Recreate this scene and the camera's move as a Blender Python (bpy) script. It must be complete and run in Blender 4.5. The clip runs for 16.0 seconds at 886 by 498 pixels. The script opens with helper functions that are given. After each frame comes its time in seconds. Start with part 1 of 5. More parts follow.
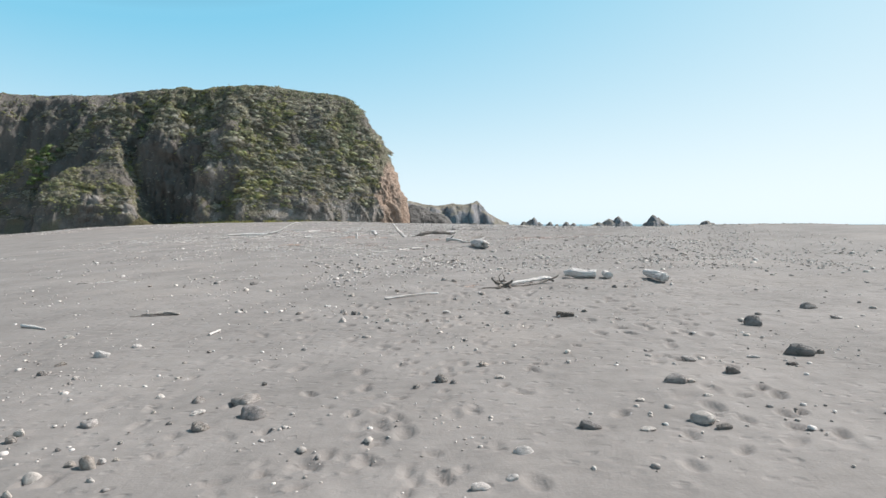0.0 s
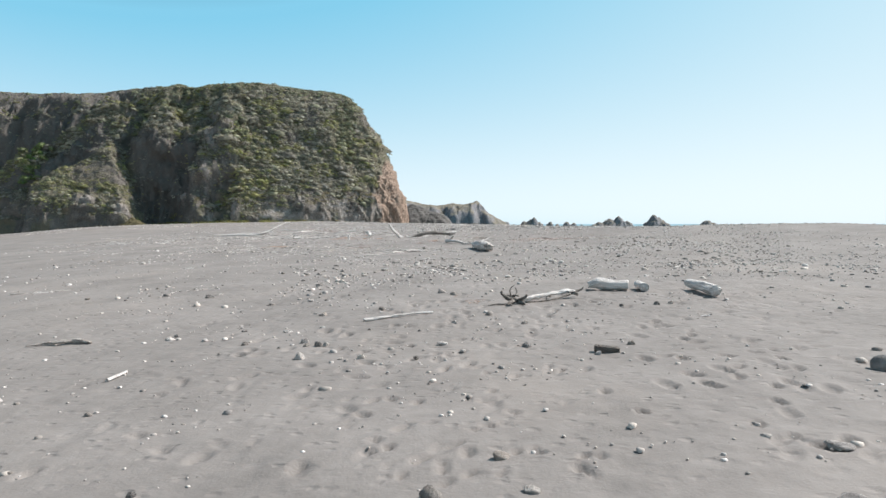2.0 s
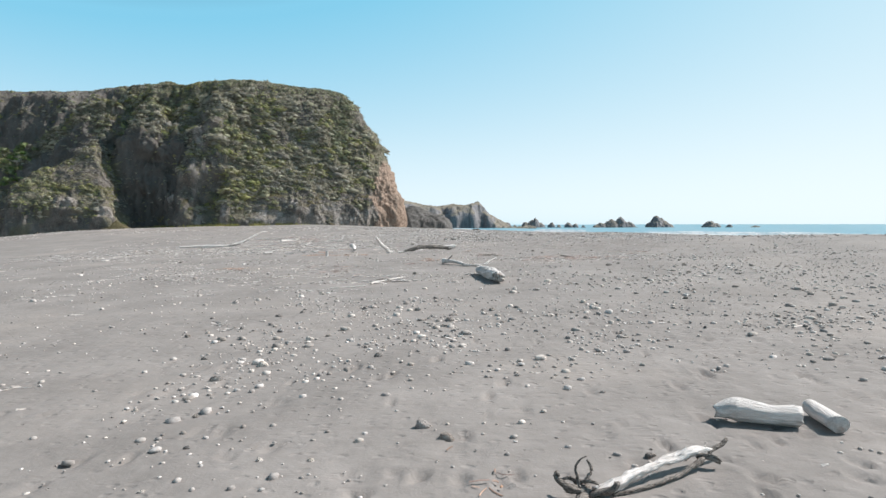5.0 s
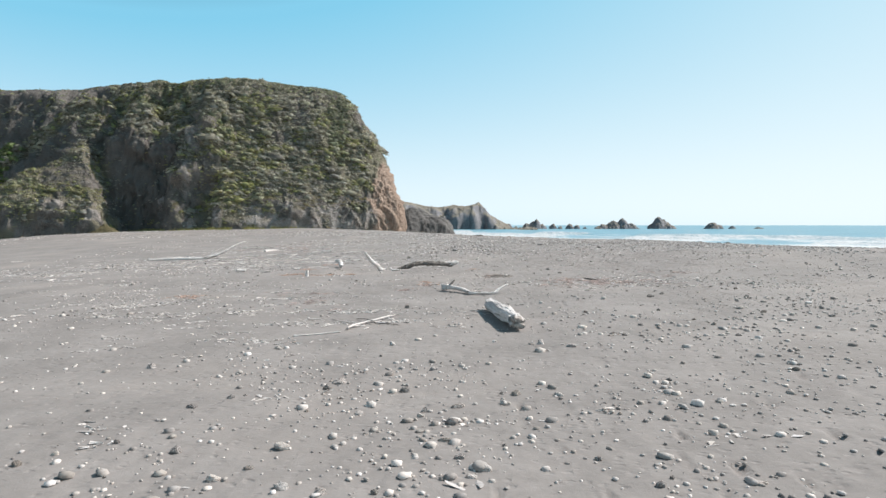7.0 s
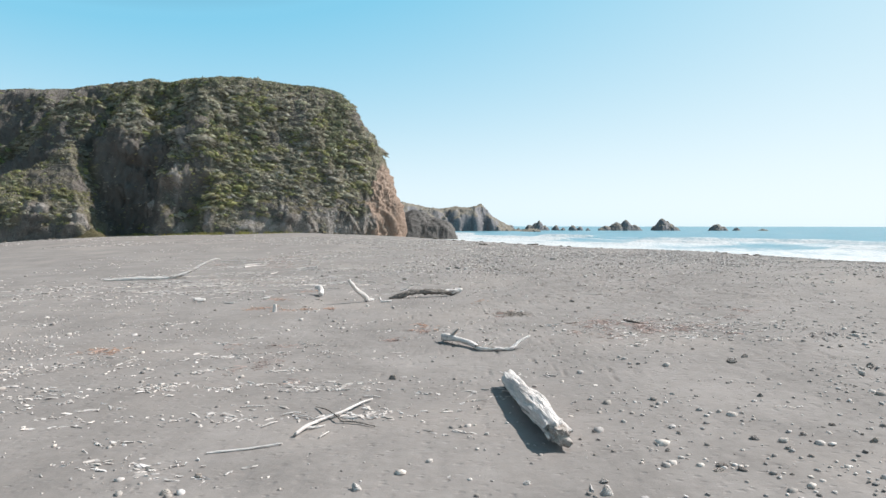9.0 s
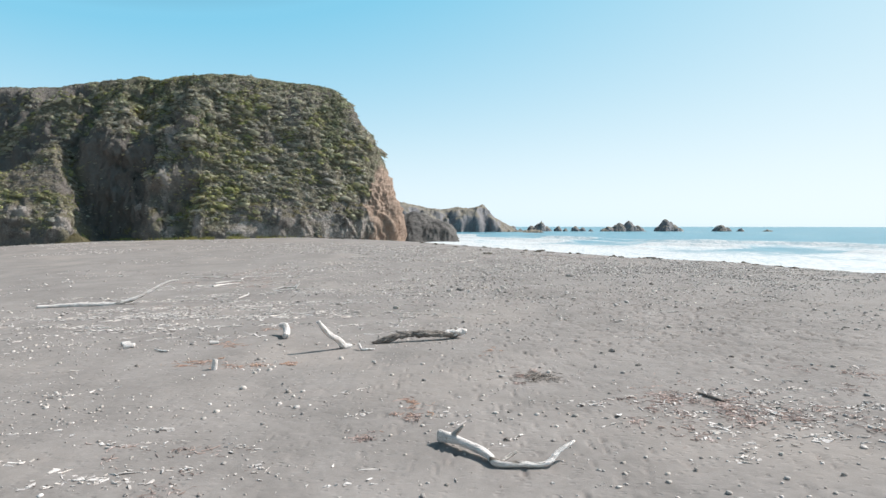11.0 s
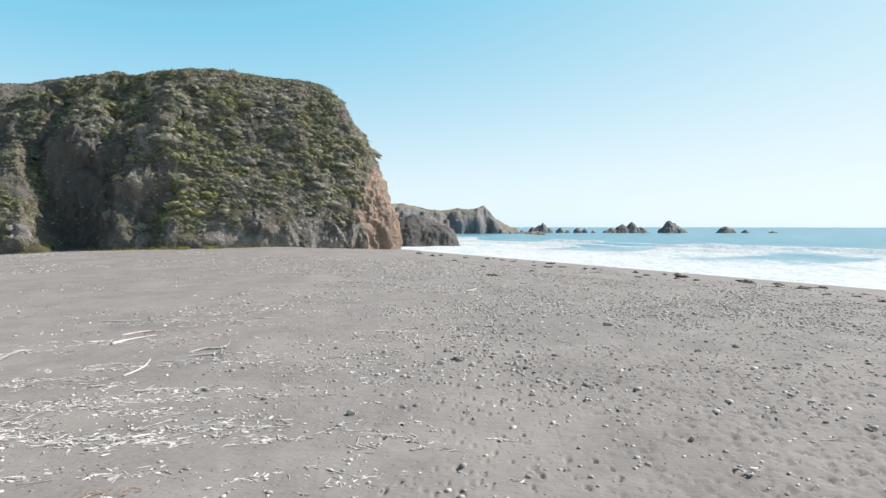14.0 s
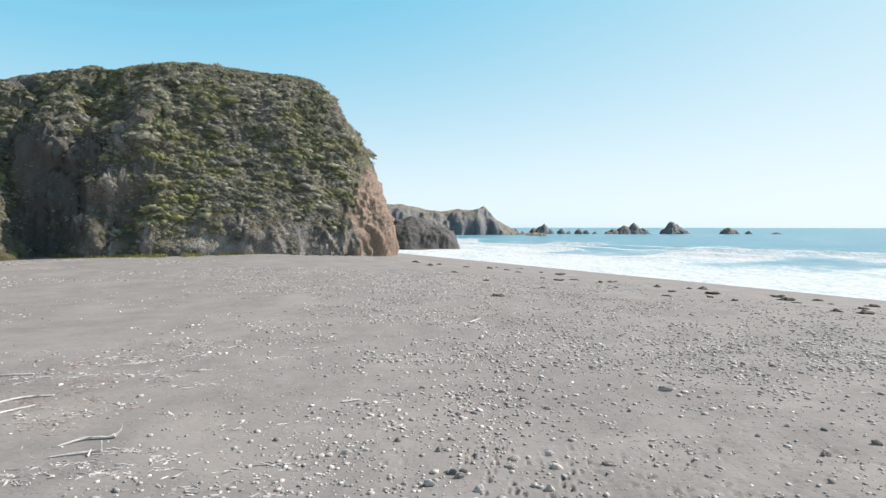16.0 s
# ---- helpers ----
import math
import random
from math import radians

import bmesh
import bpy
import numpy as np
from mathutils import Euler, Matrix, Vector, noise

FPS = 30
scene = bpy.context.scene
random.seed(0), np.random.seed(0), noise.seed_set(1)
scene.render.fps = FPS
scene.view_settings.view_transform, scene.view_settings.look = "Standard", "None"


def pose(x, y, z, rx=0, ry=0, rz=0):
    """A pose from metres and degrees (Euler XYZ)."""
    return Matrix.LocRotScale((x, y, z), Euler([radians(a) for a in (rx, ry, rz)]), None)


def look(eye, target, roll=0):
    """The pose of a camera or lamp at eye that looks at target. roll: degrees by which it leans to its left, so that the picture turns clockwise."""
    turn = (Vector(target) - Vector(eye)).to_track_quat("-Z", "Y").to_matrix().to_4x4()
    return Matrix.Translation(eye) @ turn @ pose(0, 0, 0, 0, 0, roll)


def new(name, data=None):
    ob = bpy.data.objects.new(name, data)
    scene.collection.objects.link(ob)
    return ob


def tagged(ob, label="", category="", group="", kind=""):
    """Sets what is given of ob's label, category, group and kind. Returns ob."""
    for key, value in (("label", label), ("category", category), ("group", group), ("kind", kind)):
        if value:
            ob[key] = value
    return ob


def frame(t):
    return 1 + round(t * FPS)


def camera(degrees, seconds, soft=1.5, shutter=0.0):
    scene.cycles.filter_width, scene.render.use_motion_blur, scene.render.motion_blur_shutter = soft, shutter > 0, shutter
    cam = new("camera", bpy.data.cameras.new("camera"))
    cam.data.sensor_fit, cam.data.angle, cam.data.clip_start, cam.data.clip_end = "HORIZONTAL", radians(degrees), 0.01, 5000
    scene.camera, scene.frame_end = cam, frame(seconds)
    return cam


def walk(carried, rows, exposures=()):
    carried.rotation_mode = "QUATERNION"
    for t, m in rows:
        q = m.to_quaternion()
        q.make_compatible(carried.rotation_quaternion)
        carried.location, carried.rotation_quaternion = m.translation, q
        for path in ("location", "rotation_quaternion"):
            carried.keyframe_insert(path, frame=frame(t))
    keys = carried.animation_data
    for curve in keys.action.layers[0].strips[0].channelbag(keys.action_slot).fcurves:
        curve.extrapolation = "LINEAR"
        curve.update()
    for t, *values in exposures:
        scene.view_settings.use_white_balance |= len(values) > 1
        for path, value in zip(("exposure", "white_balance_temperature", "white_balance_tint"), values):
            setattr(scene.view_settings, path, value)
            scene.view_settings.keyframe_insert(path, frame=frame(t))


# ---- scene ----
cam = camera(72.0, 16.0)
# seconds, x, y, z, pitch, roll, yaw
PATH = [
    (0.0, -0.000, 0.000, 2.000, -2.355, 0.042, 0.000),
    (0.5, 0.035, 0.758, 1.991, -2.356, 0.036, -0.007),
    (1.0, 0.066, 1.624, 1.981, -2.369, 0.040, -0.017),
    (1.5, 0.065, 2.644, 1.993, -2.369, 0.052, -0.018),
    (2.0, 0.086, 3.832, 2.000, -2.367, 0.062, -0.010),
    (2.5, 0.141, 5.092, 2.019, -2.372, 0.070, 0.019),
    (3.0, 0.248, 6.469, 2.132, -2.378, 0.078, 0.027),
    (3.5, 0.319, 7.916, 2.270, -2.375, 0.089, 0.042),
    (4.0, 0.361, 9.366, 2.475, -2.369, 0.099, 0.055),
    (6.5, 0.308, 16.999, 3.529, -2.303, 0.034, 0.071),
    (7.0, 0.360, 18.643, 3.733, -2.286, 0.008, 0.114),
    (7.5, 0.386, 20.358, 4.007, -2.263, -0.015, 0.164),
    (8.0, 0.377, 22.100, 4.295, -2.248, -0.034, 0.220),
    (8.5, 0.395, 23.861, 4.541, -2.231, -0.049, 0.255),
    (9.0, 0.404, 25.663, 4.798, -2.217, -0.058, 0.293),
    (11.5, 0.536, 35.270, 6.027, -2.192, -0.036, 0.455),
    (12.0, 0.612, 37.488, 6.319, -2.194, -0.038, 0.464),
    (12.5, 0.680, 39.792, 6.618, -2.183, -0.036, 0.471),
    (13.0, 0.767, 42.025, 6.903, -2.185, -0.038, 0.480),
    (13.5, 0.820, 44.424, 7.234, -2.171, -0.037, 0.485),
    (14.0, 0.885, 46.924, 7.565, -2.167, -0.040, 0.491),
    (14.5, 0.953, 49.469, 7.871, -2.156, -0.043, 0.495),
    (15.0, 1.008, 52.054, 8.156, -2.146, -0.050, 0.497),
    (15.5, 1.044, 54.662, 8.429, -2.152, -0.057, 0.494),
    (16.0, 1.080, 57.300, 8.693, -2.144, -0.062, 0.500),
]
walk(cam, [(t, pose(x, y, z, 90 + pitch, roll, yaw)) for t, x, y, z, pitch, roll, yaw in PATH])

# ---- light ----
SUN_AZ, SUN_EL = radians(72.0), radians(47.0)      # azimuth from +y towards +x
world = bpy.data.worlds.new("sky")
scene.world = world
world.use_nodes = True
wn = world.node_tree
sky = wn.nodes.new("ShaderNodeTexSky")
sky.sky_type = "NISHITA"
sky.sun_disc = False
sky.sun_elevation, sky.sun_rotation = SUN_EL, SUN_AZ
sky.air_density, sky.dust_density, sky.ozone_density = 1.0, 0.6, 1.2
bg = wn.nodes["Background"]
bg.inputs["Strength"].default_value = 0.13
# the camera's white balance turns the clear sky cyan and its bright part by the sun a clean white
sep = wn.nodes.new("ShaderNodeSeparateColor")
wn.links.new(sky.outputs["Color"], sep.inputs[0])
glow = wn.nodes.new("ShaderNodeMapRange")
for key, val in (("From Min", 1.8), ("From Max", 6.3), ("To Min", 0.0), ("To Max", 1.0)):
    glow.inputs[key].default_value = val
wn.links.new(sep.outputs["Red"], glow.inputs["Value"])
tint = wn.nodes.new("ShaderNodeMix")
tint.data_type = "RGBA"
tint.inputs["A"].default_value, tint.inputs["B"].default_value = (1.66, 4.25, 5.8, 1), (6.2, 6.9, 7.15, 1)
glow.clamp, tint.clamp_factor = False, False           # towards the sun the sky goes on brightening
floor_at = wn.nodes.new("ShaderNodeMath")
floor_at.operation = "MAXIMUM"
floor_at.inputs[1].default_value = 0.0
wn.links.new(glow.outputs["Result"], floor_at.inputs[0])
halo = wn.nodes.new("ShaderNodeMath")                  # the white halo close round the sun
halo.operation = "SUBTRACT"
halo.inputs[1].default_value = 1.6
wn.links.new(glow.outputs["Result"], halo.inputs[0])
halo_up = wn.nodes.new("ShaderNodeMath")
halo_up.operation = "MAXIMUM"
halo_up.inputs[1].default_value = 0.0
wn.links.new(halo.outputs[0], halo_up.inputs[0])
total = wn.nodes.new("ShaderNodeMath")
total.operation = "MULTIPLY_ADD"
total.inputs[1].default_value = 2.8
wn.links.new(halo_up.outputs[0], total.inputs[0])
bend = wn.nodes.new("ShaderNodeMath")                  # brightness gathers quickly, then levels off towards the horizon
bend.operation = "POWER"
bend.inputs[0].default_value = 0.125
wn.links.new(floor_at.outputs[0], bend.inputs[1])
level = wn.nodes.new("ShaderNodeMath")
level.operation = "SUBTRACT"
level.inputs[0].default_value = 1.0
wn.links.new(bend.outputs[0], level.inputs[1])
wn.links.new(level.outputs[0], total.inputs[2])
wn.links.new(total.outputs[0], tint.inputs["Factor"])
dim = wn.nodes.new("ShaderNodeMapRange")               # the clear sky high overhead is deeper than near the horizon
for key, val in (("From Min", 1.05), ("From Max", 1.75), ("To Min", 0.0), ("To Max", 1.0)):
    dim.inputs[key].default_value = val
wn.links.new(sep.outputs["Red"], dim.inputs["Value"])
deep = wn.nodes.new("ShaderNodeMix")                   # and of a purer blue
deep.data_type = "RGBA"
deep.inputs["A"].default_value = (0.42, 0.60, 0.98, 1)
wn.links.new(dim.outputs["Result"], deep.inputs["Factor"])
wn.links.new(tint.outputs["Result"], deep.inputs["B"])
wn.links.new(deep.outputs["Result"], bg.inputs["Color"])
sun = new("sun", bpy.data.lights.new("sun", "SUN"))
sun.data.energy, sun.data.angle, sun.data.color = 5.0, radians(0.53), (1.0, 0.968, 0.935)
sun.matrix_world = look((60, 60, 90), (60 - math.sin(SUN_AZ) * math.cos(SUN_EL), 60 - math.cos(SUN_AZ) * math.cos(SUN_EL), 90 - math.sin(SUN_EL)))
scene.view_settings.exposure = 0.18


# ---- noise and mesh helpers ----
def hashed(ix, iy, iz, seed):
    h = (ix.astype(np.int64) * 374761393 + iy.astype(np.int64) * 668265263 + iz.astype(np.int64) * 2147483647 + seed * 1274126177) & 0xFFFFFFFF
    h = ((h ^ (h >> 13)) * 1274126177) & 0xFFFFFFFF
    h = ((h ^ (h >> 16)) * 2246822519) & 0xFFFFFFFF
    return ((h ^ (h >> 15)) & 0xFFFFFF) / 16777215.0


def vnoise(x, y, z=0.0, seed=0):
    """Smooth value noise, 0 to 1."""
    x, y, z = np.broadcast_arrays(np.asarray(x, float), np.asarray(y, float), np.asarray(z, float))
    fx, fy, fz = np.floor(x), np.floor(y), np.floor(z)
    u, v, w = x - fx, y - fy, z - fz
    u, v, w = (a * a * a * (a * (a * 6 - 15) + 10) for a in (u, v, w))
    total = 0.0
    for i in (0, 1):
        for j in (0, 1):
            for k in (0, 1):
                total = total + hashed(fx + i, fy + j, fz + k, seed) * (u if i else 1 - u) * (v if j else 1 - v) * (w if k else 1 - w)
    return total


def fbm(x, y, z=0.0, octaves=4, seed=0, gain=0.5):
    """Fractal noise about 0, roughly -1 to 1."""
    total, amp, norm = 0.0, 1.0, 0.0
    for o in range(octaves):
        f = 2.03 ** o
        total = total + amp * (vnoise(x * f, y * f, z * f, seed + o * 17) - 0.5) * 2
        norm += amp
        amp *= gain
    return total / norm * 1.5


def ramp(x, a, b):
    t = np.clip((x - a) / (b - a), 0, 1)
    return t * t * (3 - 2 * t)


def np_mesh(name, verts, faces, material, smooth=True):
    """A mesh from an array of places and an array of triangles or quads."""
    me = bpy.data.meshes.new(name)
    verts = np.ascontiguousarray(verts, dtype=np.float32)
    faces = np.ascontiguousarray(faces, dtype=np.int32)
    n, k = faces.shape
    me.vertices.add(len(verts))
    me.vertices.foreach_set("co", verts.ravel())
    me.loops.add(n * k)
    me.loops.foreach_set("vertex_index", faces.ravel())
    me.polygons.add(n)
    me.polygons.foreach_set("loop_start", np.arange(n, dtype=np.int32) * k)
    me.update(calc_edges=True)
    me.validate()
    me.polygons.foreach_set("use_smooth", np.full(n, smooth, dtype=bool))
    me.materials.append(material)
    return me


def grid_faces(rows, cols):
    i = np.arange((rows - 1) * cols).reshape(rows - 1, cols)[:, :-1].ravel()
    return np.stack([i, i + 1, i + cols + 1, i + cols], 1)


def spaced(*stops):
    """A line of places: (start, end, step) stretches one after the other."""
    out = []
    for a, b, step in stops:
        n = max(2, int(round((b - a) / step)) + 1)
        out += list(np.linspace(a, b, n))[:-1]
    return np.array(out + [stops[-1][1]])


def ico(level):
    bm = bmesh.new()
    bmesh.ops.create_icosphere(bm, subdivisions=level, radius=1.0)
    v = np.array([p.co[:] for p in bm.verts])
    f = np.array([[p.index for p in q.verts] for q in bm.faces])
    bm.free()
    return v, f


# ---- materials ----
def mat(name, dark, light, scale=1.0, rough=0.9, bump=0.3, bump_scale=8.0, bump_size=0.02, per="", spread=0.25, stretch=(1, 1, 1),
        fine=0.35, coords="Object", spots=None, spot_scale=3.0, spot_at=(0.55, 0.7), spec=0.3, leaf=0.0, up=None, fields=()):
    """Two colours mixed by coarse and fine noise, with relief; per: 'island' or 'object' varies brightness piece by piece."""
    m = bpy.data.materials.new(name)
    m.use_nodes = True
    nt = m.node_tree
    N, L = nt.nodes.new, nt.links.new
    bsdf = nt.nodes["Principled BSDF"]
    tc, mp = N("ShaderNodeTexCoord"), N("ShaderNodeMapping")
    mp.inputs["Scale"].default_value = stretch
    L(tc.outputs[coords], mp.inputs["Vector"])

    def noise_tex(sc, detail=5.0, rgh=0.6):
        n = N("ShaderNodeTexNoise")
        n.inputs["Scale"].default_value, n.inputs["Detail"].default_value, n.inputs["Roughness"].default_value = sc, detail, rgh
        L(mp.outputs["Vector"], n.inputs["Vector"])
        return n.outputs["Fac"]

    def math_node(op, a, b):
        n = N("ShaderNodeMath")
        n.operation = op
        for s, v in zip(n.inputs, (a, b)):
            if hasattr(v, "is_linked"):
                L(v, s)
            else:
                s.default_value = v
        return n.outputs[0]

    def remap(v, lo, hi, a=0.0, b=1.0):
        n = N("ShaderNodeMapRange")
        L(v, n.inputs["Value"])
        for key, val in (("From Min", lo), ("From Max", hi), ("To Min", a), ("To Max", b)):
            n.inputs[key].default_value = val
        return n.outputs["Result"]

    def mix_col(fac, a, b):
        n = N("ShaderNodeMix")
        n.data_type = "RGBA"
        if hasattr(fac, "is_linked"):
            L(fac, n.inputs["Factor"])
        else:
            n.inputs["Factor"].default_value = fac
        for s, v in ((n.inputs["A"], a), (n.inputs["B"], b)):
            if hasattr(v, "is_linked"):
                L(v, s)
            else:
                s.default_value = (*v, 1)
        return n.outputs["Result"]

    coarse, small = noise_tex(scale), noise_tex(scale * 9.7, 6.0, 0.7)
    blend = math_node("ADD", math_node("MULTIPLY", coarse, 1 - fine), math_node("MULTIPLY", small, fine))
    colour = mix_col(remap(blend, 0.36, 0.64), dark, light)
    if spots:
        colour = mix_col(remap(noise_tex(spot_scale, 4.0, 0.6), *spot_at), colour, spots)
    if up:                                             # another colour on flat ground, such as turf on ledges
        g = N("ShaderNodeNewGeometry")
        sep = N("ShaderNodeSeparateXYZ")
        L(g.outputs["Normal"], sep.inputs[0])
        colour = mix_col(remap(math_node("ADD", sep.outputs["Z"], math_node("MULTIPLY", coarse, 0.5)), up[1], up[2]), colour, up[0])
    for field in fields:                               # a vertex field names where another rock, stuff or painted shade lies
        a = N("ShaderNodeAttribute")
        a.attribute_name = field[0]
        wob = math_node("ADD", a.outputs["Fac"], math_node("MULTIPLY", math_node("SUBTRACT", small, 0.5), field[3]))
        colour = mix_col(remap(wob, field[1], field[2]), colour, mix_col(small, field[4], field[5]))
    if per:
        src = N("ShaderNodeObjectInfo").outputs["Random"] if per == "object" else N("ShaderNodeNewGeometry").outputs["Random Per Island"]
        hs = N("ShaderNodeHueSaturation")
        L(remap(src, 0, 1, 1 - spread, 1 + spread * 1.5), hs.inputs["Value"])
        w2 = N("ShaderNodeTexWhiteNoise")
        w2.noise_dimensions = "1D"
        L(src, w2.inputs["W"])
        L(remap(w2.outputs["Value"], 0, 1, 0.48 if leaf else 0.492, 0.53 if leaf else 0.508), hs.inputs["Hue"])
        L(remap(w2.outputs["Value"], 0, 1, 0.7, 1.15), hs.inputs["Saturation"])
        L(colour, hs.inputs["Color"])
        colour = hs.outputs["Color"]
    L(colour, bsdf.inputs["Base Color"])
    L(remap(small, 0.3, 0.7, min(1, rough + 0.08), max(0, rough - 0.1)), bsdf.inputs["Roughness"])
    bsdf.inputs["Specular IOR Level"].default_value = spec
    if bump:
        b1 = N("ShaderNodeBump")
        b1.inputs["Strength"].default_value, b1.inputs["Distance"].default_value = bump, bump_size
        relief = math_node("ADD", noise_tex(bump_scale, 6.0, 0.65), math_node("MULTIPLY", noise_tex(bump_scale * 5.3, 3.0, 0.6), 0.4))
        L(relief, b1.inputs["Height"])
        L(b1.outputs["Normal"], bsdf.inputs["Normal"])
    if leaf:
        tr, mx = N("ShaderNodeBsdfTranslucent"), N("ShaderNodeMixShader")
        mx.inputs[0].default_value = leaf
        L(colour, tr.inputs["Color"])
        L(bsdf.outputs[0], mx.inputs[1])
        L(tr.outputs[0], mx.inputs[2])
        L(mx.outputs[0], nt.nodes["Material Output"].inputs["Surface"])
    return m


SAND = mat("grey_beach_sand", (0.212, 0.187, 0.172), (0.300, 0.265, 0.245), scale=0.35, rough=0.95, bump=0.4, bump_scale=5.5, bump_size=0.035, fine=0.35,
           spots=(0.322, 0.278, 0.250), spot_scale=0.12, spot_at=(0.52, 0.75), spec=0.32)
# this rock also carries the painted shade of the cleft and inner hollow
ROCK = mat("headland_rock", (0.115, 0.10, 0.088), (0.29, 0.253, 0.225), scale=0.3, rough=0.92, bump=1.0, bump_scale=0.7, bump_size=1.1, fine=0.5,
           spots=(0.34, 0.30, 0.265), spot_scale=0.14, spot_at=(0.6, 0.72), up=((0.13, 0.11, 0.06), 0.7, 0.95), fields=(("turf", 0.35, 0.75, 0.9, (0.115, 0.102, 0.078), (0.28, 0.25, 0.18)), ("shade_tone", 0.4, 0.7, 0.9, (0.10, 0.088, 0.08), (0.25, 0.22, 0.197)), ("pale", 0.45, 0.9, 1.1, (0.21, 0.183, 0.163), (0.56, 0.495, 0.45)),
                   ("ochre", 0.45, 0.7, 0.8, (0.22, 0.155, 0.118), (0.54, 0.395, 0.31))), spec=0.15)
SHRUB = mat("coastal_scrub", (0.22, 0.20, 0.16), (0.52, 0.475, 0.365), scale=0.16, rough=0.75, bump=0.6, bump_scale=3.0, bump_size=0.2, per="island", spread=0.28,
            fine=0.3, spots=(0.30, 0.275, 0.24), spot_scale=0.09, spot_at=(0.53, 0.68), spec=0.2, leaf=0.45)
CARPET = mat("yellow_green_scrub", (0.205, 0.192, 0.10), (0.41, 0.38, 0.185), scale=0.3, rough=0.75, bump=0.5, bump_scale=3.0, bump_size=0.2, per="island", spread=0.25, spec=0.2, leaf=0.38)
BROW = mat("dark_green_scrub", (0.16, 0.155, 0.10), (0.33, 0.32, 0.205), scale=0.2, rough=0.75, bump=0.5, bump_scale=3.0, bump_size=0.2, per="island", spread=0.35, spec=0.2, leaf=0.35)
BRIGHT = mat("bright_green_shrub", (0.10, 0.132, 0.045), (0.20, 0.24, 0.085), scale=0.4, rough=0.7, bump=0.5, bump_scale=3.0, bump_size=0.2, per="island", spread=0.3, leaf=0.2)
DARKROCK = mat("wet_dark_rock", (0.075, 0.068, 0.064), (0.165, 0.147, 0.135), scale=0.12, rough=0.85, bump=0.8, bump_scale=0.5, bump_size=0.7, fine=0.5, spec=0.25)
FARROCK = mat("far_coast_rock", (0.17, 0.158, 0.163), (0.28, 0.26, 0.262), scale=0.03, rough=0.95, bump=0.8, bump_scale=0.15, bump_size=2.5, fine=0.5,
              up=((0.24, 0.21, 0.17), 0.85, 1.1), spec=0.1)
STONE = mat("beach_stone", (0.22, 0.185, 0.165), (0.48, 0.41, 0.37), scale=3.0, rough=0.85, bump=0.8, bump_scale=11.0, bump_size=0.05, per="object", spread=0.3,
            spots=(0.45, 0.44, 0.42), spot_scale=7.0, spot_at=(0.62, 0.75))
PALE = mat("pale_stone", (0.43, 0.37, 0.33), (0.65, 0.57, 0.52), scale=3.0, rough=0.85, bump=0.7, bump_scale=11.0, bump_size=0.035, per="object", spread=0.12)
PEBBLE = mat("pebbles", (0.262, 0.224, 0.203), (0.58, 0.512, 0.468), scale=2.0, rough=0.88, bump=0.25, bump_scale=25.0, bump_size=0.01, per="island", spread=0.42)
DRIFT = mat("bleached_driftwood", (0.52, 0.455, 0.42), (0.94, 0.87, 0.83), scale=3.0, rough=0.85, bump=1.0, bump_scale=9.0, bump_size=0.06, stretch=(0.12, 1, 1), fine=0.5,
            spots=(0.17, 0.14, 0.115), spot_scale=4.0, spot_at=(0.59, 0.68))
GREYWOOD = mat("grey_weathered_wood", (0.16, 0.135, 0.118), (0.74, 0.645, 0.585), scale=5.0, rough=0.9, bump=1.0, bump_scale=12.0, bump_size=0.05, stretch=(0.25, 1, 1), fine=0.6)
BARK = mat("dark_weathered_wood", (0.038, 0.031, 0.027), (0.40, 0.345, 0.305), scale=7.0, rough=0.9, bump=1.0, bump_scale=14.0, bump_size=0.05, stretch=(0.35, 1, 1), fine=0.7)
CHIP = mat("bleached_wood_chips", (0.42, 0.365, 0.335), (0.66, 0.59, 0.55), scale=2.0, rough=0.85, bump=0.0, per="island", spread=0.3)
KELP = mat("dried_red_weed", (0.16, 0.108, 0.094), (0.38, 0.285, 0.25), scale=2.0, rough=0.8, bump=0.0, per="island", spread=0.5)
WRACK = mat("dark_wrack", (0.07, 0.058, 0.045), (0.17, 0.14, 0.11), scale=2.0, rough=0.85, bump=0.5, bump_scale=9.0, bump_size=0.04)

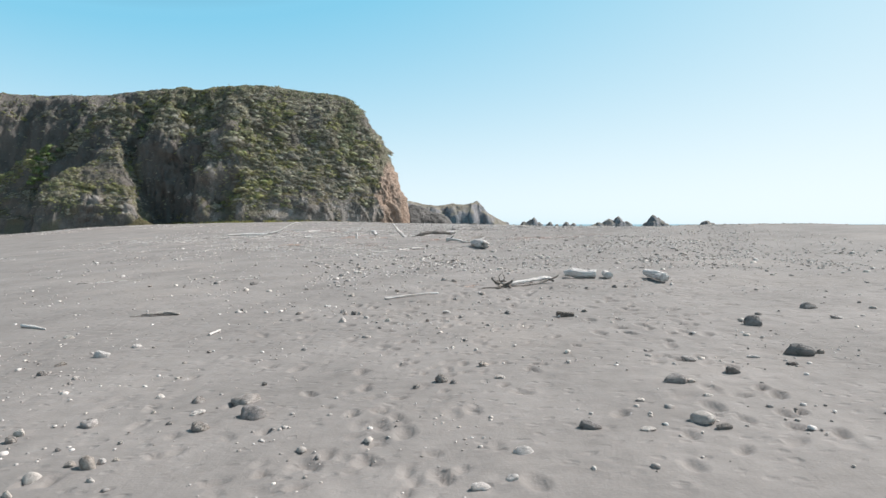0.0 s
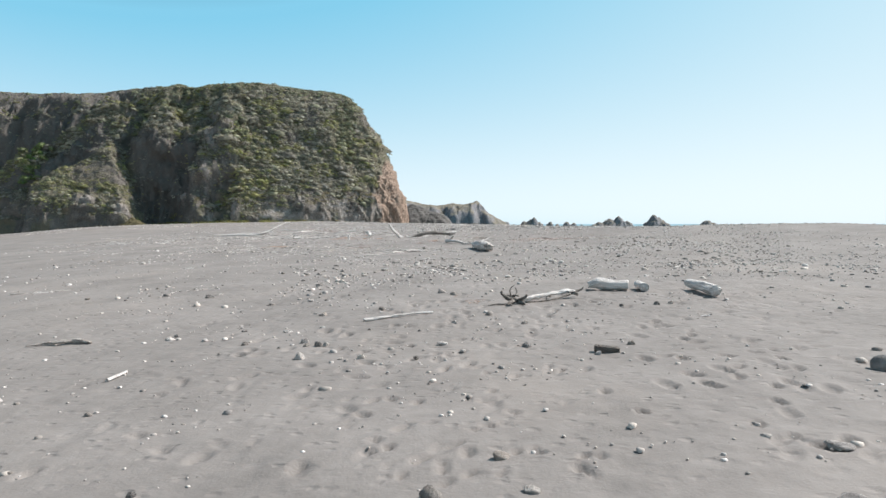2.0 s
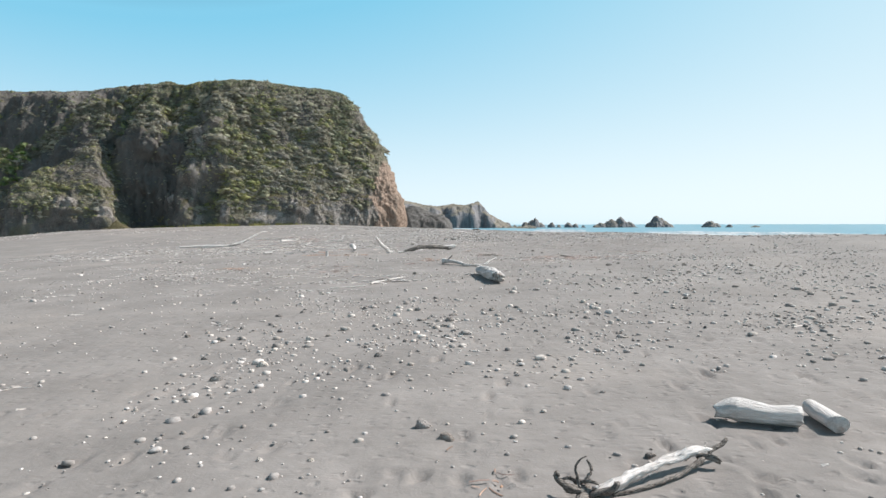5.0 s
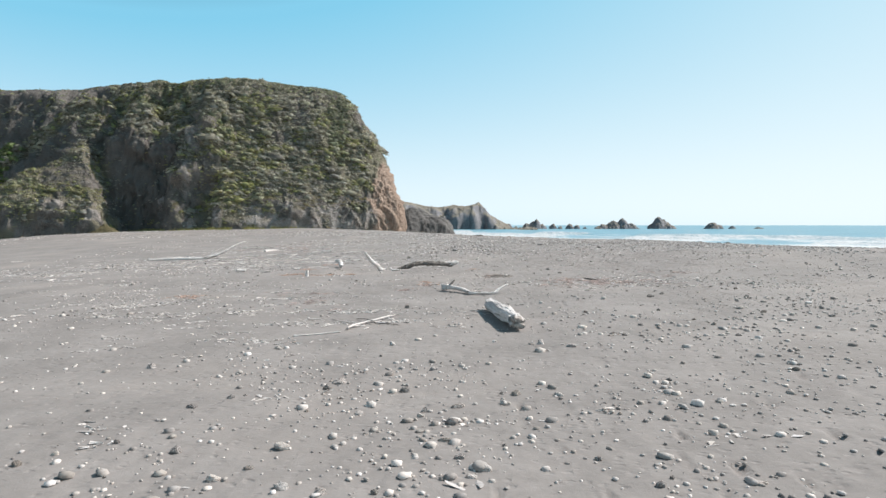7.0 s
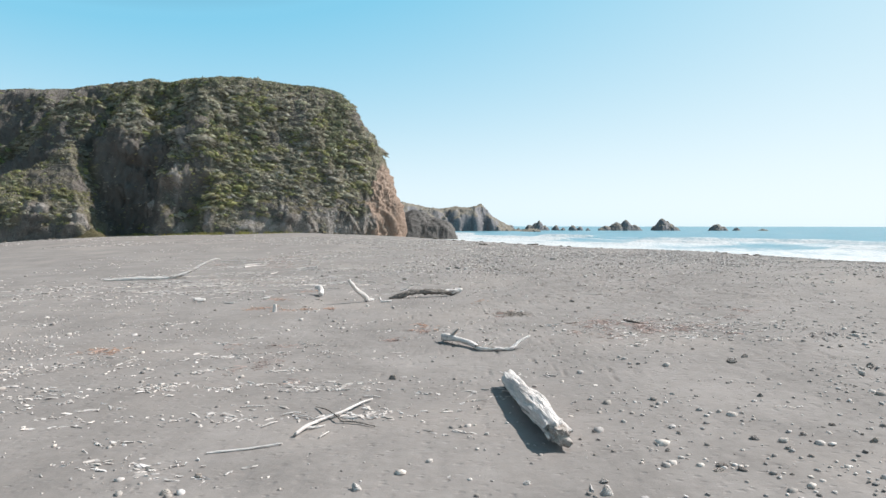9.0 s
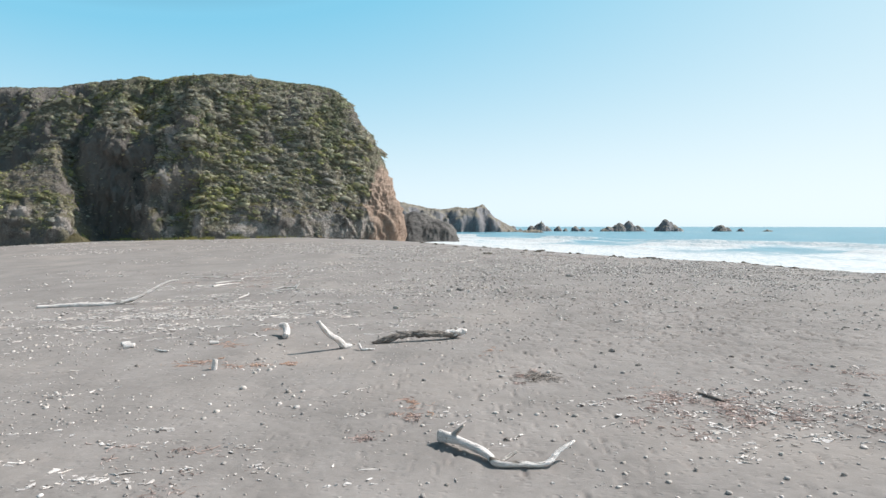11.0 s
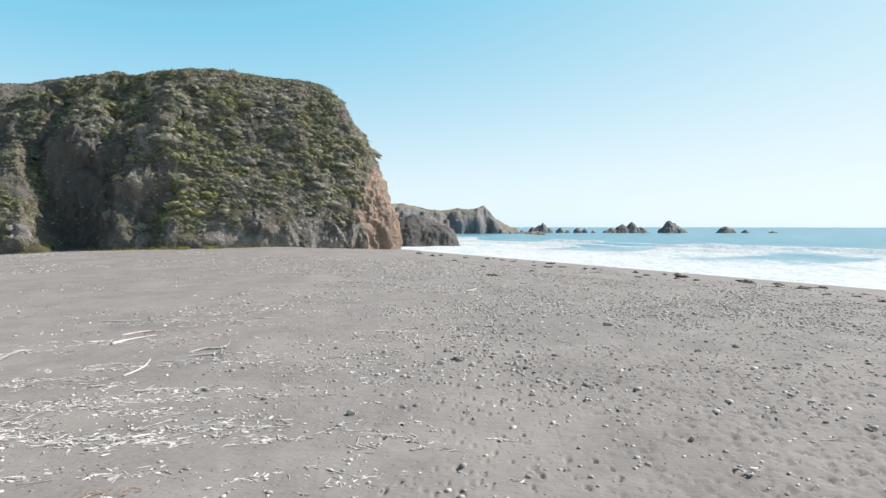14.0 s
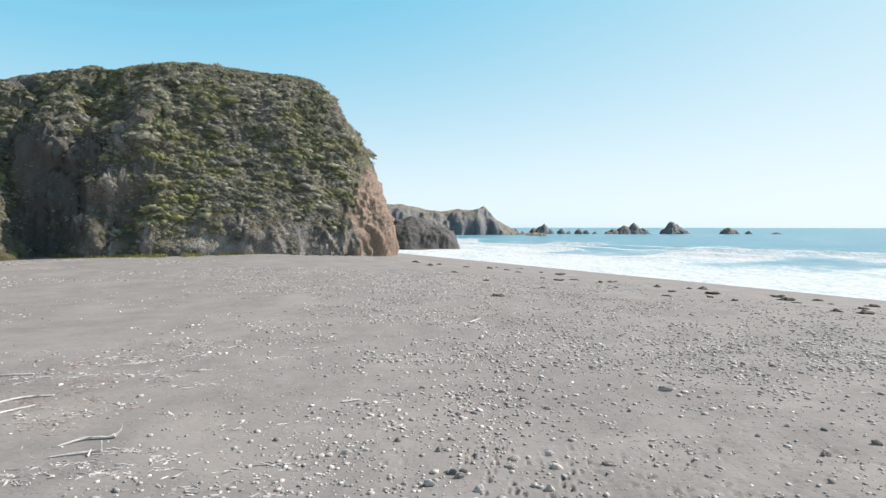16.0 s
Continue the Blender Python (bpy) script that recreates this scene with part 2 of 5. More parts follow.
def sand_dents():
    """Small pits and heel marks as relief, thickest where the sand is trodden."""
    nt = SAND.node_tree
    N, L = nt.nodes.new, nt.links.new
    bsdf = nt.nodes["Principled BSDF"]
    first = bsdf.inputs["Normal"].links[0].from_socket
    tc, att = N("ShaderNodeTexCoord"), N("ShaderNodeAttribute")
    att.attribute_name = "worn"
    warp = N("ShaderNodeTexNoise")
    warp.inputs["Scale"].default_value, warp.inputs["Detail"].default_value = 3.5, 3
    L(tc.outputs["Object"], warp.inputs["Vector"])
    mixv = N("ShaderNodeMix")
    mixv.data_type = "RGBA"
    mixv.blend_type = "LINEAR_LIGHT"
    mixv.inputs["Factor"].default_value = 0.08
    L(tc.outputs["Object"], mixv.inputs["A"])
    L(warp.outputs["Color"], mixv.inputs["B"])
    prev = first
    for scale, deep, strength in ((1.9, 0.30, 0.018), (4.6, 0.32, 0.021)):
        mp, vor = N("ShaderNodeMapping"), N("ShaderNodeTexVoronoi")
        mp.inputs["Scale"].default_value = (1, 1.5, 0)
        L(mixv.outputs["Result"], mp.inputs["Vector"])
        L(mp.outputs["Vector"], vor.inputs["Vector"])
        vor.inputs["Scale"].default_value = scale
        pit = N("ShaderNodeMapRange")
        pit.interpolation_type = "SMOOTHSTEP"
        L(vor.outputs["Distance"], pit.inputs["Value"])
        for key, val in (("From Min", deep * 0.1), ("From Max", deep * 1.5), ("To Min", -1.0), ("To Max", 0.0)):
            pit.inputs[key].default_value = val
        here = N("ShaderNodeSeparateColor")            # only some cells are pits
        L(vor.outputs["Color"], here.inputs[0])
        some = N("ShaderNodeMath")
        some.operation = "ADD"
        L(here.outputs["Red"], some.inputs[0])
        L(att.outputs["Fac"], some.inputs[1])
        gate = N("ShaderNodeMapRange")
        L(some.outputs[0], gate.inputs["Value"])
        gate.inputs["From Min"].default_value, gate.inputs["From Max"].default_value = 0.75, 1.25
        mul = N("ShaderNodeMath")
        mul.operation = "MULTIPLY"
        L(pit.outputs["Result"], mul.inputs[0])
        L(gate.outputs["Result"], mul.inputs[1])
        bp = N("ShaderNodeBump")
        bp.inputs["Strength"].default_value, bp.inputs["Distance"].default_value = 1.0, strength
        L(mul.outputs[0], bp.inputs["Height"])
        L(prev, bp.inputs["Normal"])
        prev = bp.outputs["Normal"]
    L(prev, bsdf.inputs["Normal"])


sand_dents()

# ---- sand: a berm along the shore, falling to the sea and, inland, to a shallow hollow ----
SEA = -3.0
SHORE_N, SHORE_T = (-0.878, -0.478), (-0.478, 0.878)   # inland and along the shore
BERM_S = np.array([-5000, -60, 0, 20, 42, 60, 80, 95, 108, 120, 130, 145, 170, 230, 6000.0])
BERM_Z = np.array([-40, -9, -3.0, -1.8, -0.15, 0.75, 1.5, 1.25, 0.92, 0.55, 0.28, -0.75, -3.2, -3.6, -3.6])


def shore(x, y):
    return (x - 22) * SHORE_N[0] + (y - 245) * SHORE_N[1], (x - 22) * SHORE_T[0] + (y - 245) * SHORE_T[1]


def ground(x, y):
    """The beach's height without its small relief."""
    s, q = shore(np.asarray(x, float), np.asarray(y, float))
    z = sum(np.interp(s + o, BERM_S, BERM_Z) for o in (-6, -3, 0, 3, 6)) / 5
    z = z + 1.07 * np.clip((q + 150) / 100, -0.8, 1.4) * np.clip(s / 60, 0, 1)
    z = z + 0.82 * np.exp(-((s - 78) / 18) ** 2) * ramp(-q, 135, 178) + 0.55 * np.exp(-((s - 56) / 15) ** 2) * ramp(-q, 92, 132)
    return z + 0.10 * fbm(x / 9.0, y / 9.0, 0, 2, 5) * ramp(s, 0, 30)


def hummocks(x, y):
    return 0.015 * fbm(x / 1.3, y / 1.3, 0.3, 3, 9)


FOOT = random.Random(4)
PRINTS = []                                            # x, y, turn, length, depth


def trail(x0, y0, x1, y1, wander=0.25, keep=1.0, size=1.0):
    """Footprints left and right of a line."""
    length = math.hypot(x1 - x0, y1 - y0)
    n = int(length / 0.62)
    ux, uy = (x1 - x0) / length, (y1 - y0) / length
    for i in range(n):
        if FOOT.random() > keep:
            continue
        side = 0.12 if i % 2 else -0.12
        d = i * length / n + FOOT.uniform(-0.08, 0.08)
        w = wander * math.sin(i * 0.21 + x0) + FOOT.uniform(-0.06, 0.06)
        PRINTS.append((x0 + ux * d - uy * (side + w), y0 + uy * d + ux * (side + w), math.atan2(uy, ux) + FOOT.uniform(-0.3, 0.3),
                       FOOT.uniform(0.26, 0.36) * size, FOOT.uniform(0.03, 0.055)))


def trodden(n, x, y, rx, ry, lean=0.0, size=1.0, deep=1.0):
    """Prints of many feet over a stretch of sand."""
    for _ in range(n):
        u, v = FOOT.gauss(0, 0.5), FOOT.uniform(-1, 1)
        PRINTS.append((x + rx * u + lean * v * ry, y + ry * v, FOOT.gauss(1.5, 0.6), FOOT.uniform(0.22, 0.42) * size, FOOT.uniform(0.028, 0.07) * deep))


trodden(110, -0.6, 11.5, 2.0, 8.0, 0.1, 0.9, 0.6)
trodden(16, -0.7, 6.0, 1.6, 2.2, 0.0, 0.8, 0.6)
trodden(45, 3.9, 9.0, 1.3, 5.5, 0.06, 1.0, 0.8)
trodden(80, 5.5, 17.0, 3.5, 5.0, 0.1, 0.9, 0.8)
trodden(35, -4.0, 10.0, 2.5, 5.0, 0.1, 0.9, 0.6)
trodden(50, -3.0, 20.0, 4.0, 6.0)
trodden(60, 7.5, 27.0, 5.0, 5.0)
trodden(170, 12.0, 50.0, 9.0, 9.0, -0.2, 0.9, 0.9)
trodden(330, 10.5, 65.5, 6.5, 8.0, 0.2, 0.8, 1.7)
trodden(60, 1.5, 65.0, 3.0, 5.0, 0.0, 0.9, 1.1)
trodden(120, 14.0, 69.0, 6.0, 4.0, 0.0, 0.8, 1.6)
trodden(160, 6.0, 52.0, 6.0, 10.0, 0.0, 0.8, 0.75)
trodden(110, 1.0, 51.0, 5.0, 5.0, 0.0, 0.75, 0.65)
trodden(700, 12.5, 66.0, 11.0, 11.0, 0.1, 0.72, 1.5)
trodden(200, 15.0, 60.0, 8.0, 7.0, 0.0, 0.72, 1.4)
trodden(160, 5.5, 73.0, 7.0, 4.5, 0.0, 0.9, 1.5)
trodden(70, 6.0, 22.0, 4.0, 6.0, 0.1, 0.85, 0.8)
trodden(30, -0.6, 8.4, 1.3, 2.8, 0.1, 0.62, 0.65)
trodden(60, 0.8, 13.0, 2.2, 4.0, 0.1, 0.6, 0.8)
trail(3.6, 4.0, 4.3, 13, 0.35, 0.8)
trail(13, 42, 4.0, 74, 0.6, 0.8, 1.1)
trail(20, 46, 8.0, 68, 0.7, 0.8, 1.1)


def sand_sheet():
    xs = spaced((-900, -200, 60), (-200, -60, 6), (-60, -22, 0.8), (-22, -9, 0.25), (-9, -4.5, 0.11), (-4.5, 5.5, 0.05), (5.5, 19, 0.105), (19, 26, 0.16), (26, 60, 0.6), (60, 120, 4), (120, 500, 40))
    ys = spaced((-500, -20, 40), (-20, 3, 1.5), (3, 5, 0.2), (5, 15, 0.05), (15, 20, 0.1), (20, 32, 0.17), (32, 44, 0.26), (44, 58, 0.15), (58, 76, 0.11), (76, 82, 0.25), (82, 110, 0.5), (110, 200, 1.6), (200, 420, 8), (420, 1200, 80))
    X, Y = np.meshgrid(xs, ys)
    Z = ground(X, Y)
    s, q = shore(X, Y)
    dry = ramp(s, 20, 40)
    Z += hummocks(X, Y) * dry
    # wind and trampling: shallow scoops, stronger on the trodden stretch above the sea
    worn = 0.75 + 0.9 * np.exp(-((X - 13) / 9) ** 2 - ((Y - 57) / 14) ** 2) + 0.5 * np.exp(-((X - 8) / 7) ** 2 - ((Y - 20) / 9) ** 2)
    scoop = vnoise(X / 0.30, Y / 0.36, 0.0, 31) * 0.6 + vnoise(X / 0.62, Y / 0.55, 0.0, 33) * 0.5
    Z -= 0.07 * worn * np.clip(scoop - 0.62, 0, 1) * dry * ((X > -40) & (X < 50) & (Y < 120))
    Z += 0.03 * np.clip(vnoise(X / 0.5, Y / 0.5, 2.0, 37) - 0.6, 0, 1) * dry * ((X > -40) & (X < 50) & (Y < 120))
    dent = np.zeros_like(Z)
    for px, py, turn, length, depth in PRINTS:
        i0, i1 = np.searchsorted(xs, (px - 0.45, px + 0.45))
        j0, j1 = np.searchsorted(ys, (py - 0.45, py + 0.45))
        if i1 - i0 < 2 or j1 - j0 < 2:
            continue
        dx, dy = X[j0:j1, i0:i1] - px, Y[j0:j1, i0:i1] - py
        a = (dx * math.cos(turn) + dy * math.sin(turn)) / (length / 2)
        b = (-dx * math.sin(turn) + dy * math.cos(turn)) / (length / 3.6)
        r = np.sqrt(a * a + b * b)
        dent[j0:j1, i0:i1] += depth * (-1.25 * np.exp(-r ** 6) + 0.2 * np.exp(-((r - 1.35) / 0.35) ** 2))
    Z += np.clip(dent, -0.07 - 0.06 * ramp(Y, 40, 58), 0.03)
    V = np.stack([X, Y, Z], -1).reshape(-1, 3)
    me = np_mesh("ground", V, grid_faces(len(ys), len(xs)), SAND)
    me.attributes.new("worn", "FLOAT", "POINT").data.foreach_set("value", np.clip(0.45 * worn * dry, 0, 0.9).astype(np.float32).ravel())
    return tagged(new("ground", me),
                  "grey sandy beach, trampled with footprints, falling to the sea", "beach", kind="structure")


sand_sheet()

# ---- sea ----
def sea_material():
    m = bpy.data.materials.new("sea_water")
    m.use_nodes = True
    nt = m.node_tree
    N, L = nt.nodes.new, nt.links.new
    bsdf = nt.nodes["Principled BSDF"]
    tc = N("ShaderNodeTexCoord")
    att = N("ShaderNodeAttribute")
    att.attribute_name = "foam"
    mp = N("ShaderNodeMapping")
    mp.inputs["Rotation"].default_value = (0, 0, radians(28.5))
    mp.inputs["Scale"].default_value = (1, 0.3, 1)
    L(tc.outputs["Object"], mp.inputs["Vector"])
    n1, n2 = N("ShaderNodeTexNoise"), N("ShaderNodeTexNoise")
    n1.inputs["Scale"].default_value, n1.inputs["Detail"].default_value, n1.inputs["Roughness"].default_value = 0.22, 8, 0.7
    n2.inputs["Scale"].default_value, n2.inputs["Detail"].default_value = 0.05, 5
    for n in (n1, n2):
        L(mp.outputs["Vector"], n.inputs["Vector"])
    add = N("ShaderNodeMath")
    add.operation = "ADD"
    L(att.outputs["Fac"], add.inputs[0])
    L(n1.outputs["Fac"], add.inputs[1])
    mr = N("ShaderNodeMapRange")
    n3, fleck = N("ShaderNodeTexNoise"), N("ShaderNodeMath")
    n3.inputs["Scale"].default_value, n3.inputs["Detail"].default_value, n3.inputs["Roughness"].default_value = 1.1, 7, 0.75
    L(mp.outputs["Vector"], n3.inputs["Vector"])
    fleck.operation = "MULTIPLY_ADD"
    fleck.inputs[1].default_value = 0.85
    L(n3.outputs["Fac"], fleck.inputs[0])
    L(add.outputs[0], fleck.inputs[2])
    L(fleck.outputs[0], mr.inputs["Value"])
    mr.inputs["From Min"].default_value, mr.inputs["From Max"].default_value = 1.27, 1.70
    water = N("ShaderNodeMix")
    water.data_type = "RGBA"
    water.inputs["A"].default_value, water.inputs["B"].default_value = (0.065, 0.19, 0.25, 1), (0.17, 0.35, 0.42, 1)
    L(n2.outputs["Fac"], water.inputs["Factor"])
    mix = N("ShaderNodeMix")
    mix.data_type = "RGBA"
    froth, churn = N("ShaderNodeMix"), N("ShaderNodeMapRange")     # churned foam, its shaded grey mottles painted into the colour
    froth.data_type = "RGBA"
    froth.inputs["A"].default_value, froth.inputs["B"].default_value = (0.46, 0.485, 0.495, 1), (0.66, 0.66, 0.655, 1)
    L(n3.outputs["Fac"], churn.inputs["Value"])
    churn.inputs["From Min"].default_value, churn.inputs["From Max"].default_value = 0.36, 0.56
    L(churn.outputs["Result"], froth.inputs["Factor"])
    L(froth.outputs["Result"], mix.inputs["B"])
    L(mr.outputs["Result"], mix.inputs["Factor"])
    L(water.outputs["Result"], mix.inputs["A"])
    L(mix.outputs["Result"], bsdf.inputs["Base Color"])
    rg = N("ShaderNodeMapRange")
    L(mr.outputs["Result"], rg.inputs["Value"])
    rg.inputs["To Min"].default_value, rg.inputs["To Max"].default_value = 0.32, 0.9
    L(rg.outputs["Result"], bsdf.inputs["Roughness"])
    bsdf.inputs["IOR"].default_value = 1.33
    bsdf.inputs["Specular IOR Level"].default_value = 0.35
    bp = N("ShaderNodeBump")
    bp.inputs["Strength"].default_value, bp.inputs["Distance"].default_value = 0.6, 0.6
    L(n1.outputs["Fac"], bp.inputs["Height"])
    L(bp.outputs["Normal"], bsdf.inputs["Normal"])
    return m


def sea_sheet():
    ss = -spaced((-14, 4, 1.0), (4, 180, 1.0), (180, 420, 6), (420, 1400, 50), (1400, 4800, 400))
    qs = spaced((-3500, -500, 300), (-500, -180, 20), (-180, 420, 2.5), (420, 900, 12), (900, 4700, 380))
    Q, S = np.meshgrid(qs, ss)
    X = 22 + S * SHORE_N[0] + Q * SHORE_T[0]
    Y = 245 + S * SHORE_N[1] + Q * SHORE_T[1]
    bend = 7 * fbm(Q / 60.0, 0.0, 0, 2, 3)
    far = np.clip(-S / 420, 0, 1)
    Z = np.full_like(X, SEA) + 0.25 * fbm(S / 9, Q / 26, 0, 3, 7) * ramp(-S, 6, 30) * (1 - 0.6 * far)
    foam = 0.85 * np.exp(-np.clip(-S - 34 - bend, 0, 400) / 62) * 0.85 + 0.08
    for at, amp, wide, seed in ((-48, 0.9, 8, 11), (-88, 1.5, 9, 13), (-135, 1.9, 10, 15), (-185, 0.9, 9, 19)):
        c = S - at - bend * 1.4
        on = ramp(vnoise(Q / 45.0, at, 0, seed), 0.30, 0.55)
        Z += amp * on * np.exp(-(c / (wide * 0.55)) ** 2) * np.where(c > 0, 1.0, 1.0)
        foam += (0.46 if at > -150 else 0.3) * on * np.exp(-(np.where(c > 0, c / (wide * 3.0), c / (wide * 0.5))) ** 2)
    Z += 0.25 * np.clip((S + 4) / 10, 0, 2)            # the last swash runs up the sand
    foam = np.where(S > -5, 0.8, foam)
    foam += 0.18 * ramp(-S, 500, 900) * (vnoise(S / 30, Q / 60, 0, 5) - 0.2) * 0.5
    foam += 0.5 * ramp(vnoise(S / 7, Q / 24, 0, 29), 0.72, 0.9) * ramp(-S, 60, 120)      # scattered whitecaps
    V = np.stack([X, Y, Z], -1).reshape(-1, 3)
    F = grid_faces(len(ss), len(qs))
    me = np_mesh("water", V, F[:, ::-1], sea_material())
    a = me.attributes.new("foam", "FLOAT", "POINT")
    a.data.foreach_set("value", np.clip(foam, 0, 0.8).astype(np.float32).ravel())
    return tagged(new("water", me), "turquoise sea with white breaking surf along the shore", "sea", kind="structure")


sea_sheet()

# ---- the headland ----
BASE_X = np.array([-400, -260, -190, -150, -135, -125, -118, -100, -94, -84, -78, -72, -60, -48, -40, -30, -22, -16, -8, 60])
BASE_Y = np.array([120, 170, 205, 216, 214, 206, 197, 193, 191.5, 190.5, 185.5, 181.0, 179.5, 182, 183.5, 187.5, 191.5, 196, 203, 240])


OUTCROPS = ((-69.5, 190.6, 4.2, 3.4), (-70.5, 193.5, 2.4, 2.0), (-70.3, 185.3, 1.5, 1.5), (-76.5, 186.5, 1.3, 0.8), (-42, 185.2, 2.6, 1.8), (-60, 181.0, 1.6, 1.6), (-36, 187.0, 2.4, 1.8), (-68, 182.3, 2.0, 1.5), (-92, 178.6, 3.0, 2.2), (-103, 179.5, 4.0, 2.0), (-26, 191, 2.4, 2.0))    # bare crags: x, y, reach


def headland_height(x, y):
    wob = 2.2 * fbm((x + 0.25 * y) / 14.0, y / 38.0, 0, 2, 47) + 1.4 * fbm((x + 0.45 * y) / 9.0, y / 9.0, 0, 3, 41) + 0.7 * fbm(x / 3.0, y / 3.4, 0, 2, 43)
    calm = ramp(x, -68, -56)                           # the seaward half is a smooth, even slope
    wob = wob * (1 - 0.68 * calm)
    d = y - np.interp(x, BASE_X, BASE_Y) + wob * ramp(y - np.interp(x, BASE_X, BASE_Y), 0.5, 6) + 0.4 * wob
    easy = np.interp(d, [-6, -3, 0, 1.5, 4, 7, 11, 16, 21, 25, 29, 36, 50, 200], [-14, -4, 1.5, 7, 11.5, 16, 23, 32, 40, 44.5, 46.8, 47.8, 48.3, 49])
    steep = np.interp(d, [-6, -3, 0, 1.6, 3.6, 6, 10, 17, 22, 27, 36, 50, 200], [-14, -4, 1.5, 15, 24.5, 28.5, 33, 40, 45, 46.8, 47.8, 48.3, 49])
    sheer = np.interp(d, [-6, -3, 0, 1.6, 4, 8, 12, 16, 27, 36, 50, 200], [-14, -4, 1.5, 12, 24, 36, 43.5, 46, 47, 47.8, 48.3, 49])
    inner = ramp(-x, 116, 130)
    steep = steep * (1 - inner) + sheer * inner
    w = np.exp(-((x + 86) / 10.0) ** 4) + ramp(-x, 116, 130)
    w = np.clip(w + 0.7 * (1 - calm) * ramp(vnoise((x - 0.3 * y) / 8.0, y / 16.0, 0, 61), 0.62, 0.75), 0, 1)
    front = easy * (1 - w) + steep * w
    side_x = np.interp(y, [150, 196, 203, 215, 240, 300, 420], [-22, -14.5, -12.5, -13, -18, -35, -80])
    e = side_x - x + 0.7 * wob
    side = np.interp(e, [-4, -2, 0, 1.5, 5.5, 10, 15, 20, 26, 40, 400], [-14, -4, 1.5, 12, 22.5, 33, 41, 46, 48, 48.6, 49])
    top = np.interp(x, [-400, -150, -115, -99, -75, -56, -44, -32, -20], [1.13, 1.092, 1.088, 1.08, 1.06, 1.034, 1.012, 1.0, 0.98])
    k = 1.4
    main = -k * np.log(np.exp(-np.clip(front, -20, 60) / k) + np.exp(-np.clip(side, -20, 60) / k)) * top
    # a three-sided spur: a turf slope, a rocky foot, and walls that fall away behind its crest
    spur = np.minimum.reduce([28 - 0.136 * (x + 103) + 1.321 * (y - 194) + 0.55 * wob, (y - 176.2) * 4 + 2.0 * wob, 1.5 + (-89.5 - x + 0.5 * wob) * 1.95,
                              28 + 1.75 * (x + 103) - (y - 194) + 0.4 * wob, 13 + 3 * (x + 119) + 3 * (y - 181) + 2.0 * wob])
    t = (x + 104) / -44.0
    across = y - (211 - 7 * t)
    ridge = 47.5 - 30.5 * t - np.abs(across) * np.where(across < 0, 2.5, 1.35) + 0.9 * wob - 2.0 * np.clip(x + 106, 0, 60) - 2.0 * np.clip(-x - 160, 0, 200)
    h = np.maximum(main, ridge)
    k = 1.2
    return np.where(np.abs(h - spur) < 12, k * np.log(np.exp(np.clip((h - spur) / k, -12, 12)) + 1) + spur, np.maximum(h, spur))


